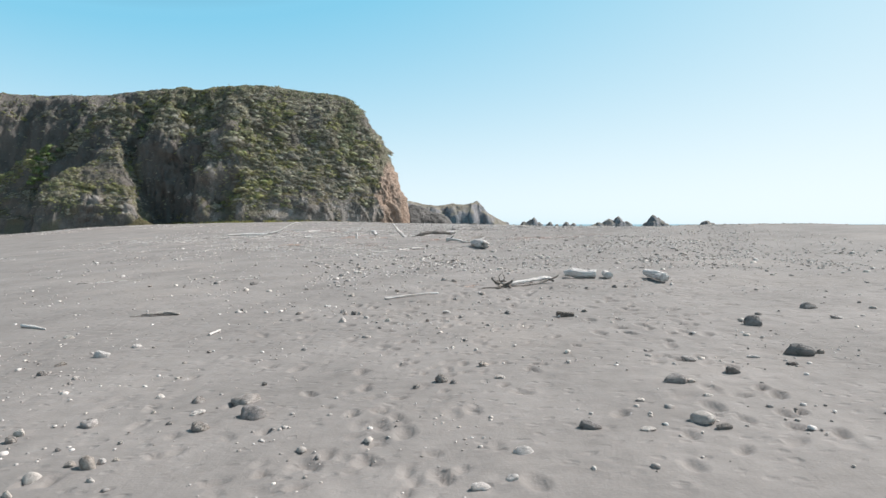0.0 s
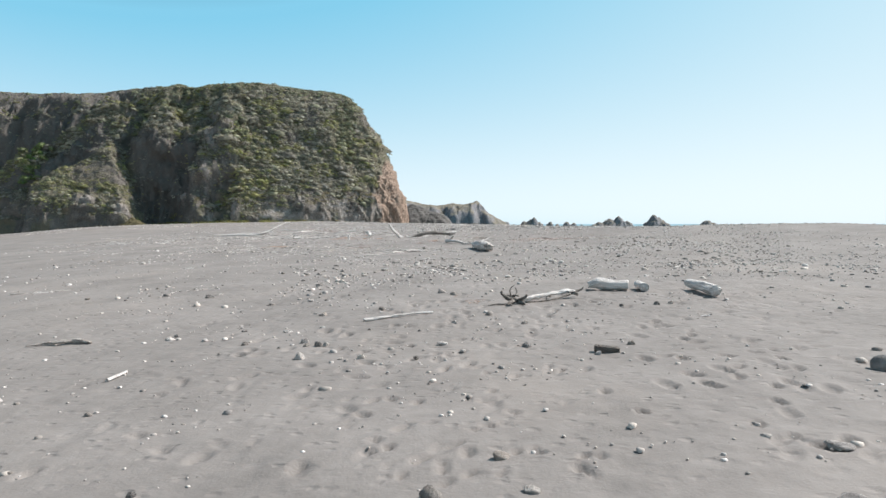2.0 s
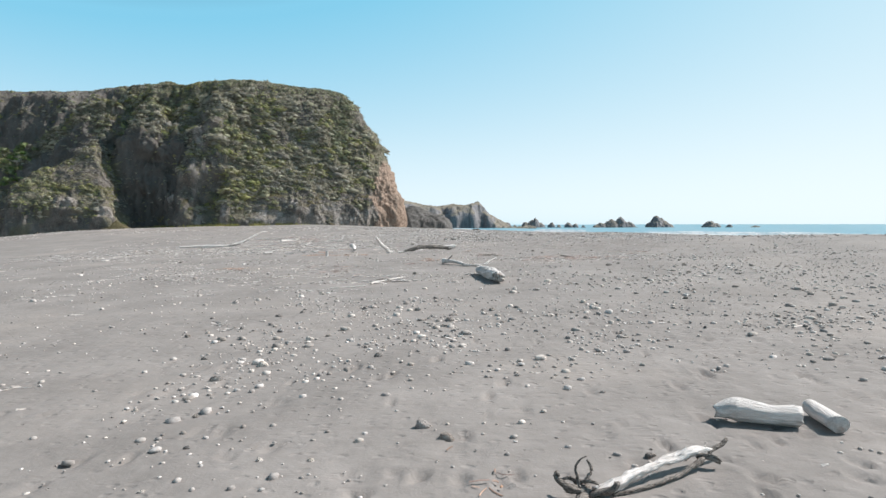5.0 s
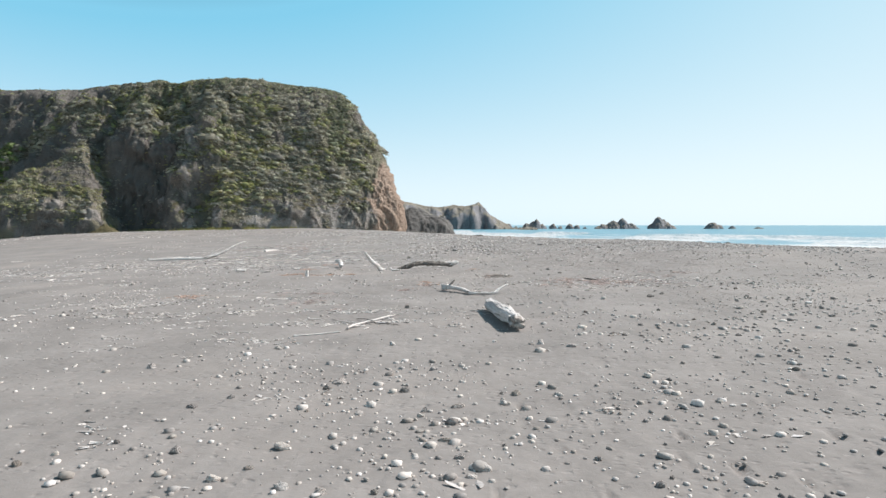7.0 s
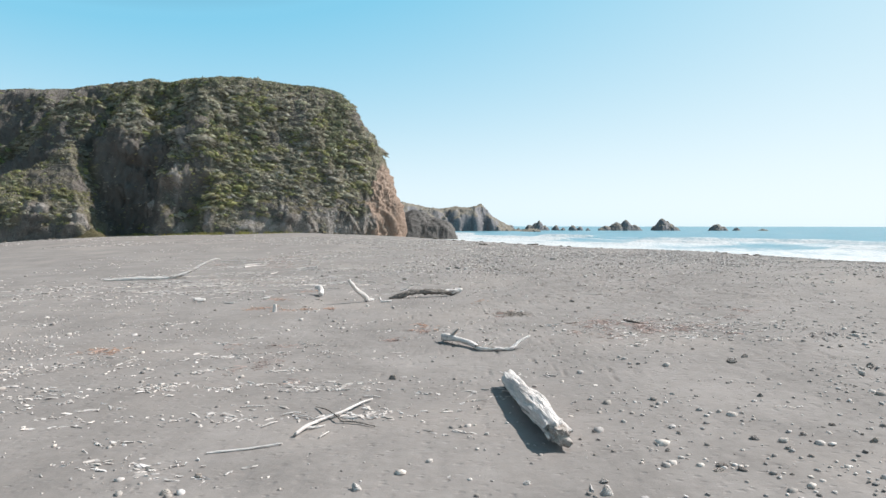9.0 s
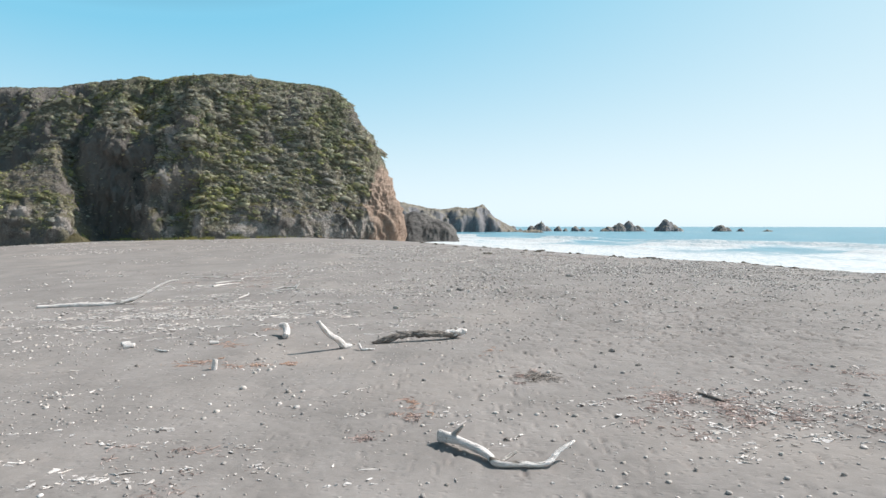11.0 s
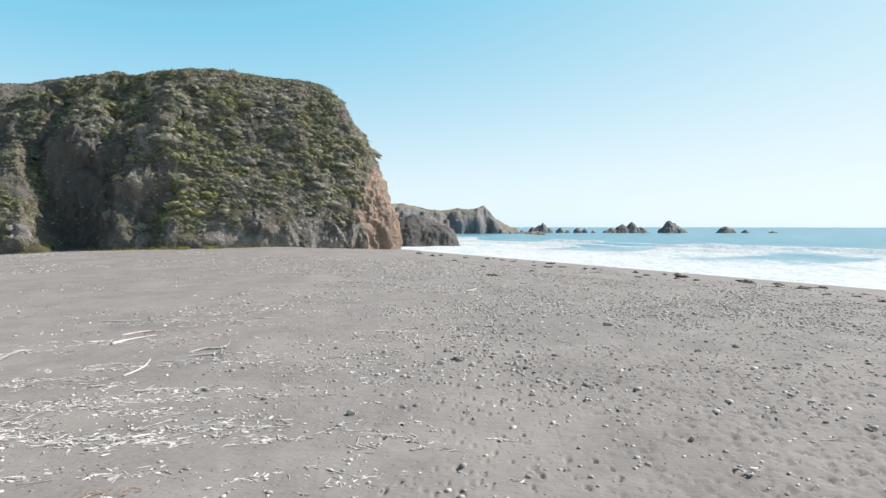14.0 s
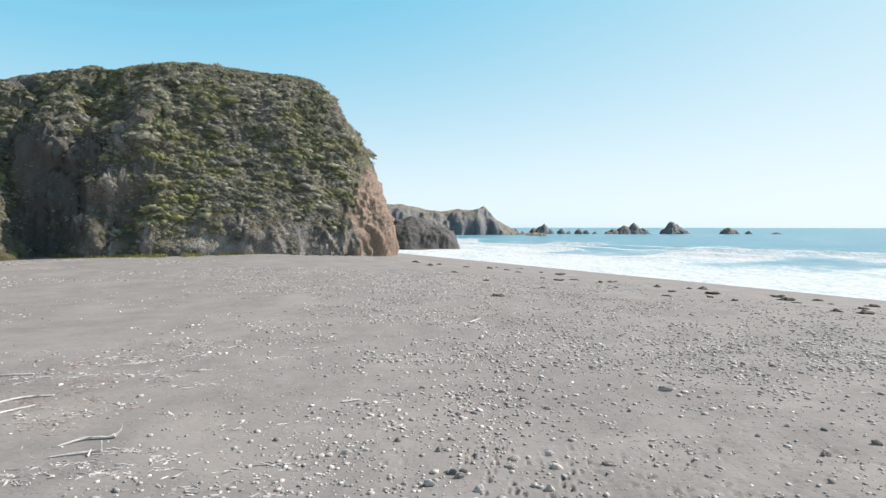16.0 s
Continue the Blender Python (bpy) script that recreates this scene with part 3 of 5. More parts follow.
def headland():
    xs, ys = spaced((-330, -160, 2.5), (-160, -134, 0.8), (-134, -30, 0.4), (-30, -8, 0.17)), spaced((170, 177, 0.4), (177, 201, 0.16), (201, 216, 0.34), (216, 240, 0.7), (240, 300, 2), (300, 420, 6))
    X, Y = np.meshgrid(xs, ys)
    Z = headland_height(X, Y)
    gy, gx = np.gradient(Z, ys, xs)
    n = np.stack([-gx, -gy, np.ones_like(Z)], -1)
    n /= np.linalg.norm(n, axis=-1, keepdims=True)
    crag = np.clip(1 - n[..., 2], 0, 1)
    bare = ramp(X, -27, -20)
    flatter = 1 - 0.6 * ramp(Z, 42, 46)
    even = np.maximum(ramp(X, -68, -56), ramp(-X, 89, 92) * ramp(-Y, -197, -194) * ramp(Z, 6, 10))     # turf slopes without crags
    bump = flatter * (1.4 - 0.5 * bare - 0.6 * even) * fbm(X / 6.5, Y / 6.5, Z / 3.5, 5, 71, 0.55) + (1 - 0.75 * even * (1 - bare)) * crag * (2.2 * (0.3 - np.abs(fbm(X / 4.0, Y / 4.0, Z / 6.5, 3, 73))) + (1.2 - 0.8 * bare) * (0.3 - np.abs(fbm(X / 1.4, Y / 1.4, Z / 2.6, 3, 79))))
    bump += bare * crag * (0.6 * fbm(X / 1.3, Y / 1.3, Z / 2.2, 4, 75, 0.65) + 1.3 * fbm(X / 2.4, Y / 2.4, Z / 9.0, 4, 78, 0.6) + 0.8 * fbm(X / 5.0, Y / 5.0, Z / 8.0, 2, 70))
    # shade of cleft and hollow put into the colour, plus random darker patches
    shade_tone = np.exp(-((X + 85.5) / 10.5) ** 4) * ramp(Y, 184, 188) * ramp(-Z, -33, -26) + ramp(-X, 106, 114) * ramp(Y, 199, 203) * ramp(-Z, -54, -50) + 0.55 * ramp(vnoise(X / 6, Y / 6, Z / 9, 83), 0.62, 0.74)
    t = (X + 104) / -44.0                              # scrub holds on the crest of the inner ridge, kept out of the painted shade
    crest = np.exp(-((Y - (210.8 - 7 * t)) / 2.3) ** 4) * ramp(-X, 104, 108) * ramp(-np.abs(Z - (46 - 30.5 * t)), -9, -5)
    shade_tone = shade_tone * (1 - crest)
    bump += np.clip(shade_tone, 0, 1) * crag * (1.1 * fbm(X / 1.3, Y / 1.3, Z / 1.5, 4, 67, 0.65) + 0.9 * (0.3 - np.abs(fbm(X / 2.6, Y / 2.6, Z / 2.2, 3, 68))))
    pale = np.zeros_like(X)
    for bx, by, rx, ry in OUTCROPS:
        lump = np.exp(-((X - bx) / rx) ** 2 - ((Y - by) / ry) ** 2) * (0.55 + 0.9 * vnoise(X / 1.5, Y / 1.5, Z / 2.2, 89))
        bump += np.clip(lump, 0, 1) * (0.25 + 0.25 * rx + 1.9 * (0.35 - np.abs(fbm(X / 1.2, Y / 1.2, Z / 1.6, 4, 87, 0.65))))
        pale = np.maximum(pale, lump)
    pale = np.maximum(pale, 0.75 * ramp(-Z, -13, -7) * ramp(X, -60, -50)) * (0.4 + vnoise(X / 2, Y / 2, Z / 2, 85))
    # where the rock shows bare, and elsewhere small steps as on any grazed slope
    steep = ramp(-n[..., 2] + 0.55 * (vnoise(X / 6.0, Y / 6.0, Z / 6.0, 97) - 0.5), -0.42, -0.24)
    low_rock = 0.95 * ramp(-Z, -17, -9) * ramp(X, -58, -46) * ramp(vnoise(X / 4.0, Y / 4.0, Z / 4.0, 101), 0.3, 0.55)
    rocky = np.clip(np.maximum.reduce([low_rock, 0.75 * steep * (1 - 0.75 * ramp(X, -62, -48)) * (1 - 0.85 * even) * (1 - crest), 1.1 * pale, np.clip(shade_tone, 0, 1)]), 0, 1)
    rise = (Z + 2.2 * fbm(X / 9.0, Y / 9.0, 0, 3, 99)) / 1.9
    bump += (1 - rocky) * crag * 1.0 * (np.abs((rise % 1.0) - 0.5) * 2 - 0.5) * ramp(Z, 4, 7)
    bump *= ramp(Z, -2, 4)
    P = np.stack([X, Y, Z], -1) + n * bump[..., None]
    V = P.reshape(-1, 3)
    F = grid_faces(len(ys), len(xs))
    low = ground(V[:, 0], V[:, 1])
    F = F[(V[F, 2] > low[F] - 2.5).any(1)]
    used = np.unique(F)
    back = np.full(len(V), -1)
    back[used] = np.arange(len(used))
    ochre = ramp(V[:, 0] + 0.12 * (V[:, 2] - 10) * np.sign(V[:, 2] - 10) * -1 + 3.0 * fbm(V[:, 0] / 4, V[:, 1] / 4, V[:, 2] / 5, 4, 77, 0.6), -24.5, -18.5) * ramp(-V[:, 2] + 5 * fbm(V[:, 0] / 5, V[:, 1] / 5, V[:, 2] / 6, 3, 76), -28, -18)
    me = np_mesh("cliff", V[used], back[F], ROCK)
    for name, values in (("ochre", ochre), ("turf", (1 - rocky).ravel()), ("shade_tone", shade_tone.ravel()), ("pale", pale.ravel())):
        me.attributes.new(name, "FLOAT", "POINT").data.foreach_set("value", values[used].astype(np.float32))
    tagged(new("cliff", me), "steep grey-brown headland cliff with an ochre seaward edge, overgrown with scrub", "cliff", kind="structure")
    return xs, ys, P, n, ochre.reshape(X.shape), rocky


CLIFF = headland()


def merged(parts):
    """Joins lists of (places, triangles) into one pair of arrays."""
    vs, fs, at = [], [], 0
    for v, f in parts:
        vs.append(v)
        fs.append(f + at)
        at += len(v)
    return np.concatenate(vs), np.concatenate(fs)


def bush_shape(seed, level, leaves, flat=0.6):
    """A low, lumpy scrub crown without its hidden underside, with loose sprays of leaf round it."""
    rng = np.random.default_rng(seed)
    v, f = ico(level)
    f = f[v[f][:, :, 2].mean(1) > -0.4]
    used = np.unique(f)
    f, v = np.searchsorted(used, f), v[used]
    v = v * (1 + 0.85 * fbm(v[:, 0] * 2.4 + seed, v[:, 1] * 2.4, v[:, 2] * 2.4, 3, seed)[:, None])
    v[:, 2] = np.where(v[:, 2] > 0, v[:, 2] * flat, v[:, 2] * 0.7)
    d = rng.normal(size=(leaves, 3))
    d[:, 2] = np.abs(d[:, 2]) * 0.9 - 0.05
    d /= np.linalg.norm(d, axis=1, keepdims=True)
    c = d * rng.uniform(0.85, 1.25, (leaves, 1)) * np.array([1, 1, flat * 1.05])
    a, b = rng.normal(size=(2, leaves, 3)) * 0.24
    lv = np.stack([c - a, c + a, c + b + d * 0.14], 1).reshape(-1, 3)
    lf = np.arange(leaves * 3).reshape(-1, 3)
    return merged([(v, f), (lv, lf)])


def scrub():
    """Wind-clipped mats of scrub, drawn out along the slope's ledges."""
    xs, ys, P, n, ochre, bare = CLIFF
    rng = np.random.default_rng(12)
    shapes = [bush_shape(i, 1, 16, 0.5 + 0.03 * i) for i in range(14)]
    flat, nrm, och = P.reshape(-1, 3), n.reshape(-1, 3), ochre.ravel()
    gx, gy = np.gradient(xs), np.gradient(ys)
    area = (gx[None, :] * gy[:, None]).ravel() / np.clip(nrm[:, 2], 0.22, 1)
    x, y, z = flat[:, 0], flat[:, 1], flat[:, 2]
    patch = vnoise(x / 8, y / 8, z / 8, 81)
    take = area * (1 - (0.9 - 0.6 * ramp(z, 38, 44)) * bare.ravel()) * (1 - ramp(och, 0.08, 0.32))
    take *= 0.45 + 0.9 * ramp(vnoise(x / 5.0, y / 3.0, z / 1.6, 95), 0.3, 0.62)
    take *= np.where(z < 7, 0.15 + 0.7 * ramp(patch, 0.45, 0.6), 1.0)
    take *= (z > 3.0) & (y < 240) & (x > -175)
    take *= np.where(y > 222, 0.25, 1.0)
    take *= 1 - 0.85 * ramp(nrm[:, 0], 0.35, 0.6) * (x > -44) * ramp(-z, -42, -38)      # the seaward edge stays bare
    pick = rng.choice(len(flat), 23000, p=take / take.sum())
    # yellow-green mats in drifts along the slope, darker green crowns on the brow
    carpet = np.exp(-((x + 60) / 8) ** 4 - ((z - 13) / 6) ** 4) + 0.5 * np.exp(-((x + 66) / 5) ** 4 - ((z - 22) / 5) ** 4) + 0.75 * ramp(vnoise(x / 6, y / 6, z / 2.6, 93), 0.52, 0.66) \
        + 0.5 * np.exp(-((x + 105) / 11) ** 4 - ((y - 184) / 8) ** 4)
    groups = {"scrub": [], "carpet": [], "brow": []}
    for i in pick:
        sv, sf = shapes[rng.integers(14)]
        r = min(1.15, 0.31 * math.exp(rng.normal(0, 0.42)))
        turf = x[i] < -89 and y[i] < 195
        if z[i] > 43:
            r *= 0.8
        if turf:
            r *= 0.7
        if bare.flat[i] > 0.5 and z[i] < 40:
            r *= 0.55
        t = rng.normal(-0.12, 0.25) + (math.pi if rng.uniform() < 0.5 else 0)
        c, s = math.cos(t) * r, math.sin(t) * r
        long = rng.uniform(1.2, 2.6)
        q = np.stack([sv[:, 0] * long * c - sv[:, 1] * s, sv[:, 0] * long * s + sv[:, 1] * c, sv[:, 2] * r * rng.uniform(0.75, 1.25)], 1)
        up = nrm[i] * 0.45 + np.array([0, 0, 0.55])          # the crowns lean with the slope
        up /= np.linalg.norm(up)
        e1 = np.array([1.0, 0.0, -up[0] / up[2]])
        e1 /= np.linalg.norm(e1)
        q = q @ np.stack([e1, np.cross(up, e1), up])
        kind = "carpet" if rng.uniform() < 0.8 * carpet[i] else "brow" if (z[i] > 44.0 and patch[i] > 0.42) or patch[i] > 0.66 else "scrub"
        groups[kind].append((q + flat[i] + np.array([rng.uniform(-0.3, 0.3), 0.15 * r, (-0.45 if z[i] > 42 else 0.0) * r]), sf))
    for kind, material, label in (("scrub", SHRUB, "olive and grey coastal scrub covering the cliff"), ("carpet", CARPET, "yellow-green low shrubs in drifts along the cliff"),
                                  ("brow", BROW, "dense dark green shrubs along the cliff's brow")):
        v, f = merged(groups[kind])
        tagged(new("shrubs", np_mesh("shrubs", v, f, material)), label, "shrubs", kind="stuff")


scrub()

# ---- far coast, sea stacks and the dark rock at the foot of the headland ----
def bumpy_field(name, xs, ys, height, material, amp, size, seed, cut=-1.5):
    """A rock mass as a sheet over a plan, with crags along its normals; what lies deep under the sea is left away."""
    X, Y = np.meshgrid(xs, ys)
    Z = height(X, Y)
    gy, gx = np.gradient(Z, ys, xs)
    n = np.stack([-gx, -gy, np.ones_like(Z)], -1)
    n /= np.linalg.norm(n, axis=-1, keepdims=True)
    b = amp * (fbm(X / size, Y / size, Z / size / 1.3, 5, seed, 0.55) + 0.5 * (0.35 - np.abs(fbm(X / size * 2, Y / size * 2, Z / size / 2, 3, seed + 5))))
    V = (np.stack([X, Y, Z], -1) + n * (b * ramp(Z, SEA - 3, SEA + 3))[..., None]).reshape(-1, 3)
    F = grid_faces(len(ys), len(xs))
    F = F[(V[F, 2] > SEA + cut).any(1)]
    used = np.unique(F)
    back = np.full(len(V), -1)
    back[used] = np.arange(len(used))
    return np_mesh(name, V[used], back[F], material)


def sea_stack(label, cx, cy, cones, step=0.8):
    """Peaks given as (dx, dy, height over the sea, radius, sharpness)."""
    reach = max(abs(c[0]) + c[3] for c in cones) + 6
    xs, ys = np.arange(-reach, reach, step), np.arange(-reach * 0.7, reach * 0.7, step)

    def height(x, y):
        wob = 1 + 0.22 * fbm(x / 7 + cx, y / 7, 0, 3, 91)
        z = np.full_like(x, -4.0)
        for dx, dy, h, r, p in cones:
            d = np.hypot(x - dx, (y - dy) * 0.9) / (r * wob)
            z = np.maximum(z, (h + 4) * np.clip(1 - d ** p, -0.2, 1) - 4)
        return z + SEA
    ob = tagged(new("sea_rock", bumpy_field("sea_rock", xs, ys, height, FARROCK, 1.7, 6.0, int(cx) % 97)), label, "sea rock", group="rocks standing in the sea")
    ob.location = (cx, cy, 0)
    return ob


sea_stack("small jagged grey sea stack with a leaning pinnacle", 147, 987, [(0, 0, 18, 10, 1.15), (-5, 1, 13, 13, 1.3), (-15, 3, 9, 12, 1.3), (9, 2, 8, 11, 1.3)])
sea_stack("pointed grey sea stack with long low shoulders", 283, 987, [(0, 0, 18, 15, 1.25), (-14, 2, 13, 19, 1.35), (-31, 3, 8, 17, 1.4), (14, 1, 9, 15, 1.4)])
sea_stack("domed grey sea stack standing in the sea", 341, 990, [(0, 0, 20, 17, 1.5), (8, 1, 15, 18, 1.3), (20, 3, 6, 14, 1.4)])
for x, h, r in ((174, 8, 9), (185, 5, 7), (200, 8, 9), (211, 6.5, 8), (224, 5, 5), (102, 9, 9), (115, 5.5, 7), (425, 10, 14), (436, 7, 11), (458, 4.5, 9), (500, 3, 12)):
    sea_stack("low dark rock awash in the surf", x, 989 - 4 * (h > 8), [(0, 0, h, r, 1.6)])


def far_coast():
    crest_x = np.array([-500, -120, -64, -50, -34, -3, 14, 20, 43, 52, 57, 64, 70, 77, 86, 96, 110.0])
    crest_z = np.array([48, 40, 38, 35.5, 31, 28, 31, 31, 31.5, 36, 33, 25, 17, 13, 8, 3, -9])

    def height(x, y):
        wob = fbm(x / 14, y / 30, 0, 3, 103)
        top = np.interp(x + 3 * wob, crest_x, crest_z)
        face = np.interp(x, [-500, -120, -40, 20, 60, 110], [800, 850, 872, 880, 888, 895])
        d = y - face + 9 * wob
        rise = np.interp(d, [-12, 0, 4, 12, 24, 60, 160], [-0.35, -0.1, 0.32, 0.62, 0.92, 1.0, 1.05])
        return SEA + (top - SEA) * rise + 1.5 * fbm(x / 9, y / 9, 0, 3, 105)
    xs, ys = np.concatenate([np.arange(-420, -120, 5), np.arange(-120, 118, 1.3)]), np.concatenate([np.arange(780, 960, 2.0), np.arange(960, 1060, 8)])
    tagged(new("far_headland", bumpy_field("far_headland", xs, ys, height, FARROCK, 2.3, 13.0, 107)),
           "distant rocky headland with bare cliffs above the sea", "headland", kind="structure")


far_coast()


def dark_rock():
    def height(x, y):
        wob = 1 + 0.10 * fbm(x / 9, y / 9, 0, 3, 113)
        body = 12.2 * np.clip(1 - (np.abs(x + 19) / (26.0 * wob)) ** 5 - (np.abs(y - 378) / (15 * wob)) ** 4, -0.8, 1)
        peak = 17.3 * np.clip(1 - (np.hypot((x + 18) * 0.85, y - 379) / 19) ** 1.5, -1, 1)
        return SEA + np.maximum(body, peak)
    xs, ys = np.arange(-52, 14, 0.5), np.arange(358, 400, 0.5)
    tagged(new("dark_rock", bumpy_field("dark_rock", xs, ys, height, DARKROCK, 1.3, 6.5, 117)),
           "big dark rock in the surf at the foot of the headland", "rock")


dark_rock()

# ---- stones ----
def stone_shape(seed, level=3, planes=7, rounded=0.5):
    """A water-worn stone: a ball cut by planes, then softened by noise. It sits from -0.5 to 0.5."""
    rng = np.random.default_rng(seed)
    v, f = ico(level)
    for _ in range(planes):
        d = rng.normal(size=3)
        d /= np.linalg.norm(d)
        over = np.clip(v @ d - rng.uniform(0.46, 0.86), 0, None)
        v = v - over[:, None] * d * (0.9 - 0.35 * rounded)
    v = v * (1 + 0.12 * fbm(v[:, 0] * 1.5 + seed, v[:, 1] * 1.5, v[:, 2] * 1.5, 3, seed)[:, None] + 0.08 * fbm(v[:, 0] * 4, v[:, 1] * 5 + seed, v[:, 2] * 5, 3, seed)[:, None])
    lo, hi = v.min(0), v.max(0)
    return (v - (lo + hi) / 2) / (hi - lo), f


DARKSTONE = mat("dark_stone", (0.17, 0.148, 0.133), (0.37, 0.325, 0.295), scale=3.0, rough=0.85, bump=0.8, bump_scale=10.0, bump_size=0.05, per="object", spread=0.2)
STONE_MESHES = {}
for kind, material in (("grey", STONE), ("dark", DARKSTONE), ("pale", PALE)):
    STONE_MESHES[kind] = [np_mesh("stone", *stone_shape(100 + i + 20 * len(kind) + ord(kind[0]), 3, 6 + i % 5, (0.0, 0.1, 0.5)[i % 3]), material) for i in range(9)]
STONE_RNG = random.Random(21)


def surface(x, y):
    return float(ground(x, y) + hummocks(x, y))


def stone(x, y, wide, high, kind):
    ob = new("stone", STONE_RNG.choice(STONE_MESHES[kind]))
    deep = STONE_RNG.uniform(0.5, 0.8) * wide
    sx, sy, sz = wide * 0.94, deep, max(min(high * 1.45, 1.0 * wide), 0.28 * wide)
    ob.matrix_world = pose(x, y + deep * 0.35, surface(x, y + deep * 0.35) + sz * 0.07, STONE_RNG.uniform(-9, 9), STONE_RNG.uniform(-9, 9), STONE_RNG.choice((0, 180)) + STONE_RNG.uniform(-22, 22)) \
        @ Matrix.Diagonal((sx, sy, sz, 1))
    flat, big = high < 0.38 * wide, wide > 0.3
    size = "large" if big else "small" if wide < 0.16 else "middling"
    tone = {"grey": "grey", "dark": "dark grey", "pale": "pale bleached"}[kind]
    tagged(ob, f"{size} {tone} {'flat' if flat else 'rounded'} stone lying on the sand", "stone", group="stones on the beach")


DARK_STONES_A = [(-2.74, 9.23, 0.10, 0.08), (-0.02, 8.81, 0.21, 0.15), (-0.38, 8.59, 0.11, 0.07), (3.14, 6.69, 0.19, 0.06), (6.33, 12.29, 0.37, 0.25), (8.54, 14.11, 0.42, 0.18), (5.85, 9.84, 0.51, 0.22), (-6.71, 21.48, 0.33, 0.13), (1.51, 14.08, 0.17, 0.10), (1.73, 15.97, 0.17, 0.08), (3.28, 14.07, 0.14, 0.08), (-2.86, 14.68, 0.08, 0.04), (5.07, 17.94, 0.17, 0.11), (-0.01, 30.05, 0.19, 0.11), (-0.47, 31.41, 0.24, 0.14), (1.84, 30.94, 0.23, 0.12), (-4.01, 30.94, 0.18, 0.10), (8.29, 32.26, 0.20, 0.09), (-2.55, 27.56, 0.17, 0.06), (5.22, 31.69, 0.15, 0.07), (8.61, 37.19, 0.17, 0.15)]
DARK_STONES_B = [(8.79, 43.38, 0.33, 0.12), (9.40, 43.87, 0.31, 0.12), (-1.12, 42.96, 0.23, 0.15), (6.79, 56.40, 0.28, 0.14), (7.13, 54.22, 0.27, 0.11), (5.62, 54.24, 0.16, 0.14), (1.41, 74.96, 0.39, 0.20), (1.25, 75.18, 0.30, 0.24), (-0.66, 77.92, 0.27, 0.19), (5.07, 81.42, 0.36, 0.16)]
GREY_STONES_A = [(-2.77, 8.35, 0.46, 0.15), (-2.45, 7.71, 0.40, 0.16), (-3.01, 7.39, 0.26, 0.12), (-3.50, 8.55, 0.22, 0.11), (-7.07, 11.11, 0.23, 0.09), (-7.03, 10.57, 0.24, 0.09), (-4.65, 7.82, 0.26, 0.10), (-4.71, 8.04, 0.15, 0.06), (-5.35, 7.40, 0.17, 0.10), (-3.83, 6.44, 0.24, 0.16), (-4.08, 6.52, 0.15, 0.07), (-4.51, 7.02, 0.07, 0.05), (0.15, 8.73, 0.11, 0.08), (0.66, 9.58, 0.23, 0.09), (1.68, 6.81, 0.28, 0.09), (3.26, 8.38, 0.33, 0.14), (4.28, 8.88, 0.22, 0.10), (6.24, 9.98, 0.15, 0.08), (5.40, 9.26, 0.21, 0.06), (3.95, 9.60, 0.30, 0.07), (8.43, 12.87, 0.36, 0.07), (-4.47, 11.55, 0.11, 0.06), (-3.52, 7.73, 0.10, 0.05)]
GREY_STONES_B = [(-2.47, 15.04, 0.16, 0.13), (-2.38, 14.76, 0.14, 0.06), (-2.17, 14.74, 0.15, 0.13), (-3.60, 15.08, 0.17, 0.09), (-2.70, 17.86, 0.22, 0.11), (0.06, 20.70, 0.26, 0.14), (0.38, 20.24, 0.23, 0.10), (0.64, 14.75, 0.10, 0.05), (0.32, 16.23, 0.14, 0.07), (-1.38, 18.21, 0.13, 0.09), (-5.39, 16.26, 0.11, 0.08), (-4.08, 16.52, 0.13, 0.06), (5.49, 18.18, 0.15, 0.08), (2.39, 13.20, 0.07, 0.03), (-1.38, 15.94, 0.09, 0.05), (-0.35, 13.56, 0.09, 0.05), (-0.37, 15.61, 0.07, 0.04), (0.62, 30.25, 0.28, 0.11), (0.50, 29.31, 0.26, 0.14), (0.35, 28.51, 0.24, 0.08), (-3.95, 28.22, 0.20, 0.13), (-4.57, 30.38, 0.24, 0.09)]
GREY_STONES_C = [(-1.98, 32.05, 0.38, 0.13), (3.81, 34.95, 0.30, 0.12), (-1.32, 26.70, 0.18, 0.09), (-5.11, 28.65, 0.13, 0.08), (2.69, 27.69, 0.12, 0.06), (3.93, 29.26, 0.12, 0.08), (5.32, 36.29, 0.24, 0.09), (5.18, 36.13, 0.22, 0.06), (5.58, 36.11, 0.18, 0.08), (6.49, 37.50, 0.20, 0.09), (6.87, 36.96, 0.21, 0.07), (7.52, 37.63, 0.18, 0.09), (8.40, 38.13, 0.16, 0.08), (4.62, 37.07, 0.15, 0.07), (3.10, 35.87, 0.17, 0.08), (-4.09, 36.51, 0.16, 0.10), (10.71, 55.03, 0.23, 0.09), (0.26, 53.54, 0.16, 0.06), (10.05, 53.56, 0.18, 0.08), (1.54, 75.32, 0.30, 0.17), (3.15, 76.14, 0.46, 0.18), (3.00, 75.55, 0.31, 0.14)]
GREY_STONES_D = [(0.77, 77.02, 0.26, 0.19), (1.87, 75.96, 0.18, 0.14), (6.03, 75.68, 0.48, 0.14), (10.57, 83.59, 0.64, 0.29), (12.99, 76.27, 0.35, 0.18), (15.26, 77.25, 0.41, 0.22), (3.49, 87.03, 0.28, 0.17), (17.57, 88.04, 0.40, 0.17)]
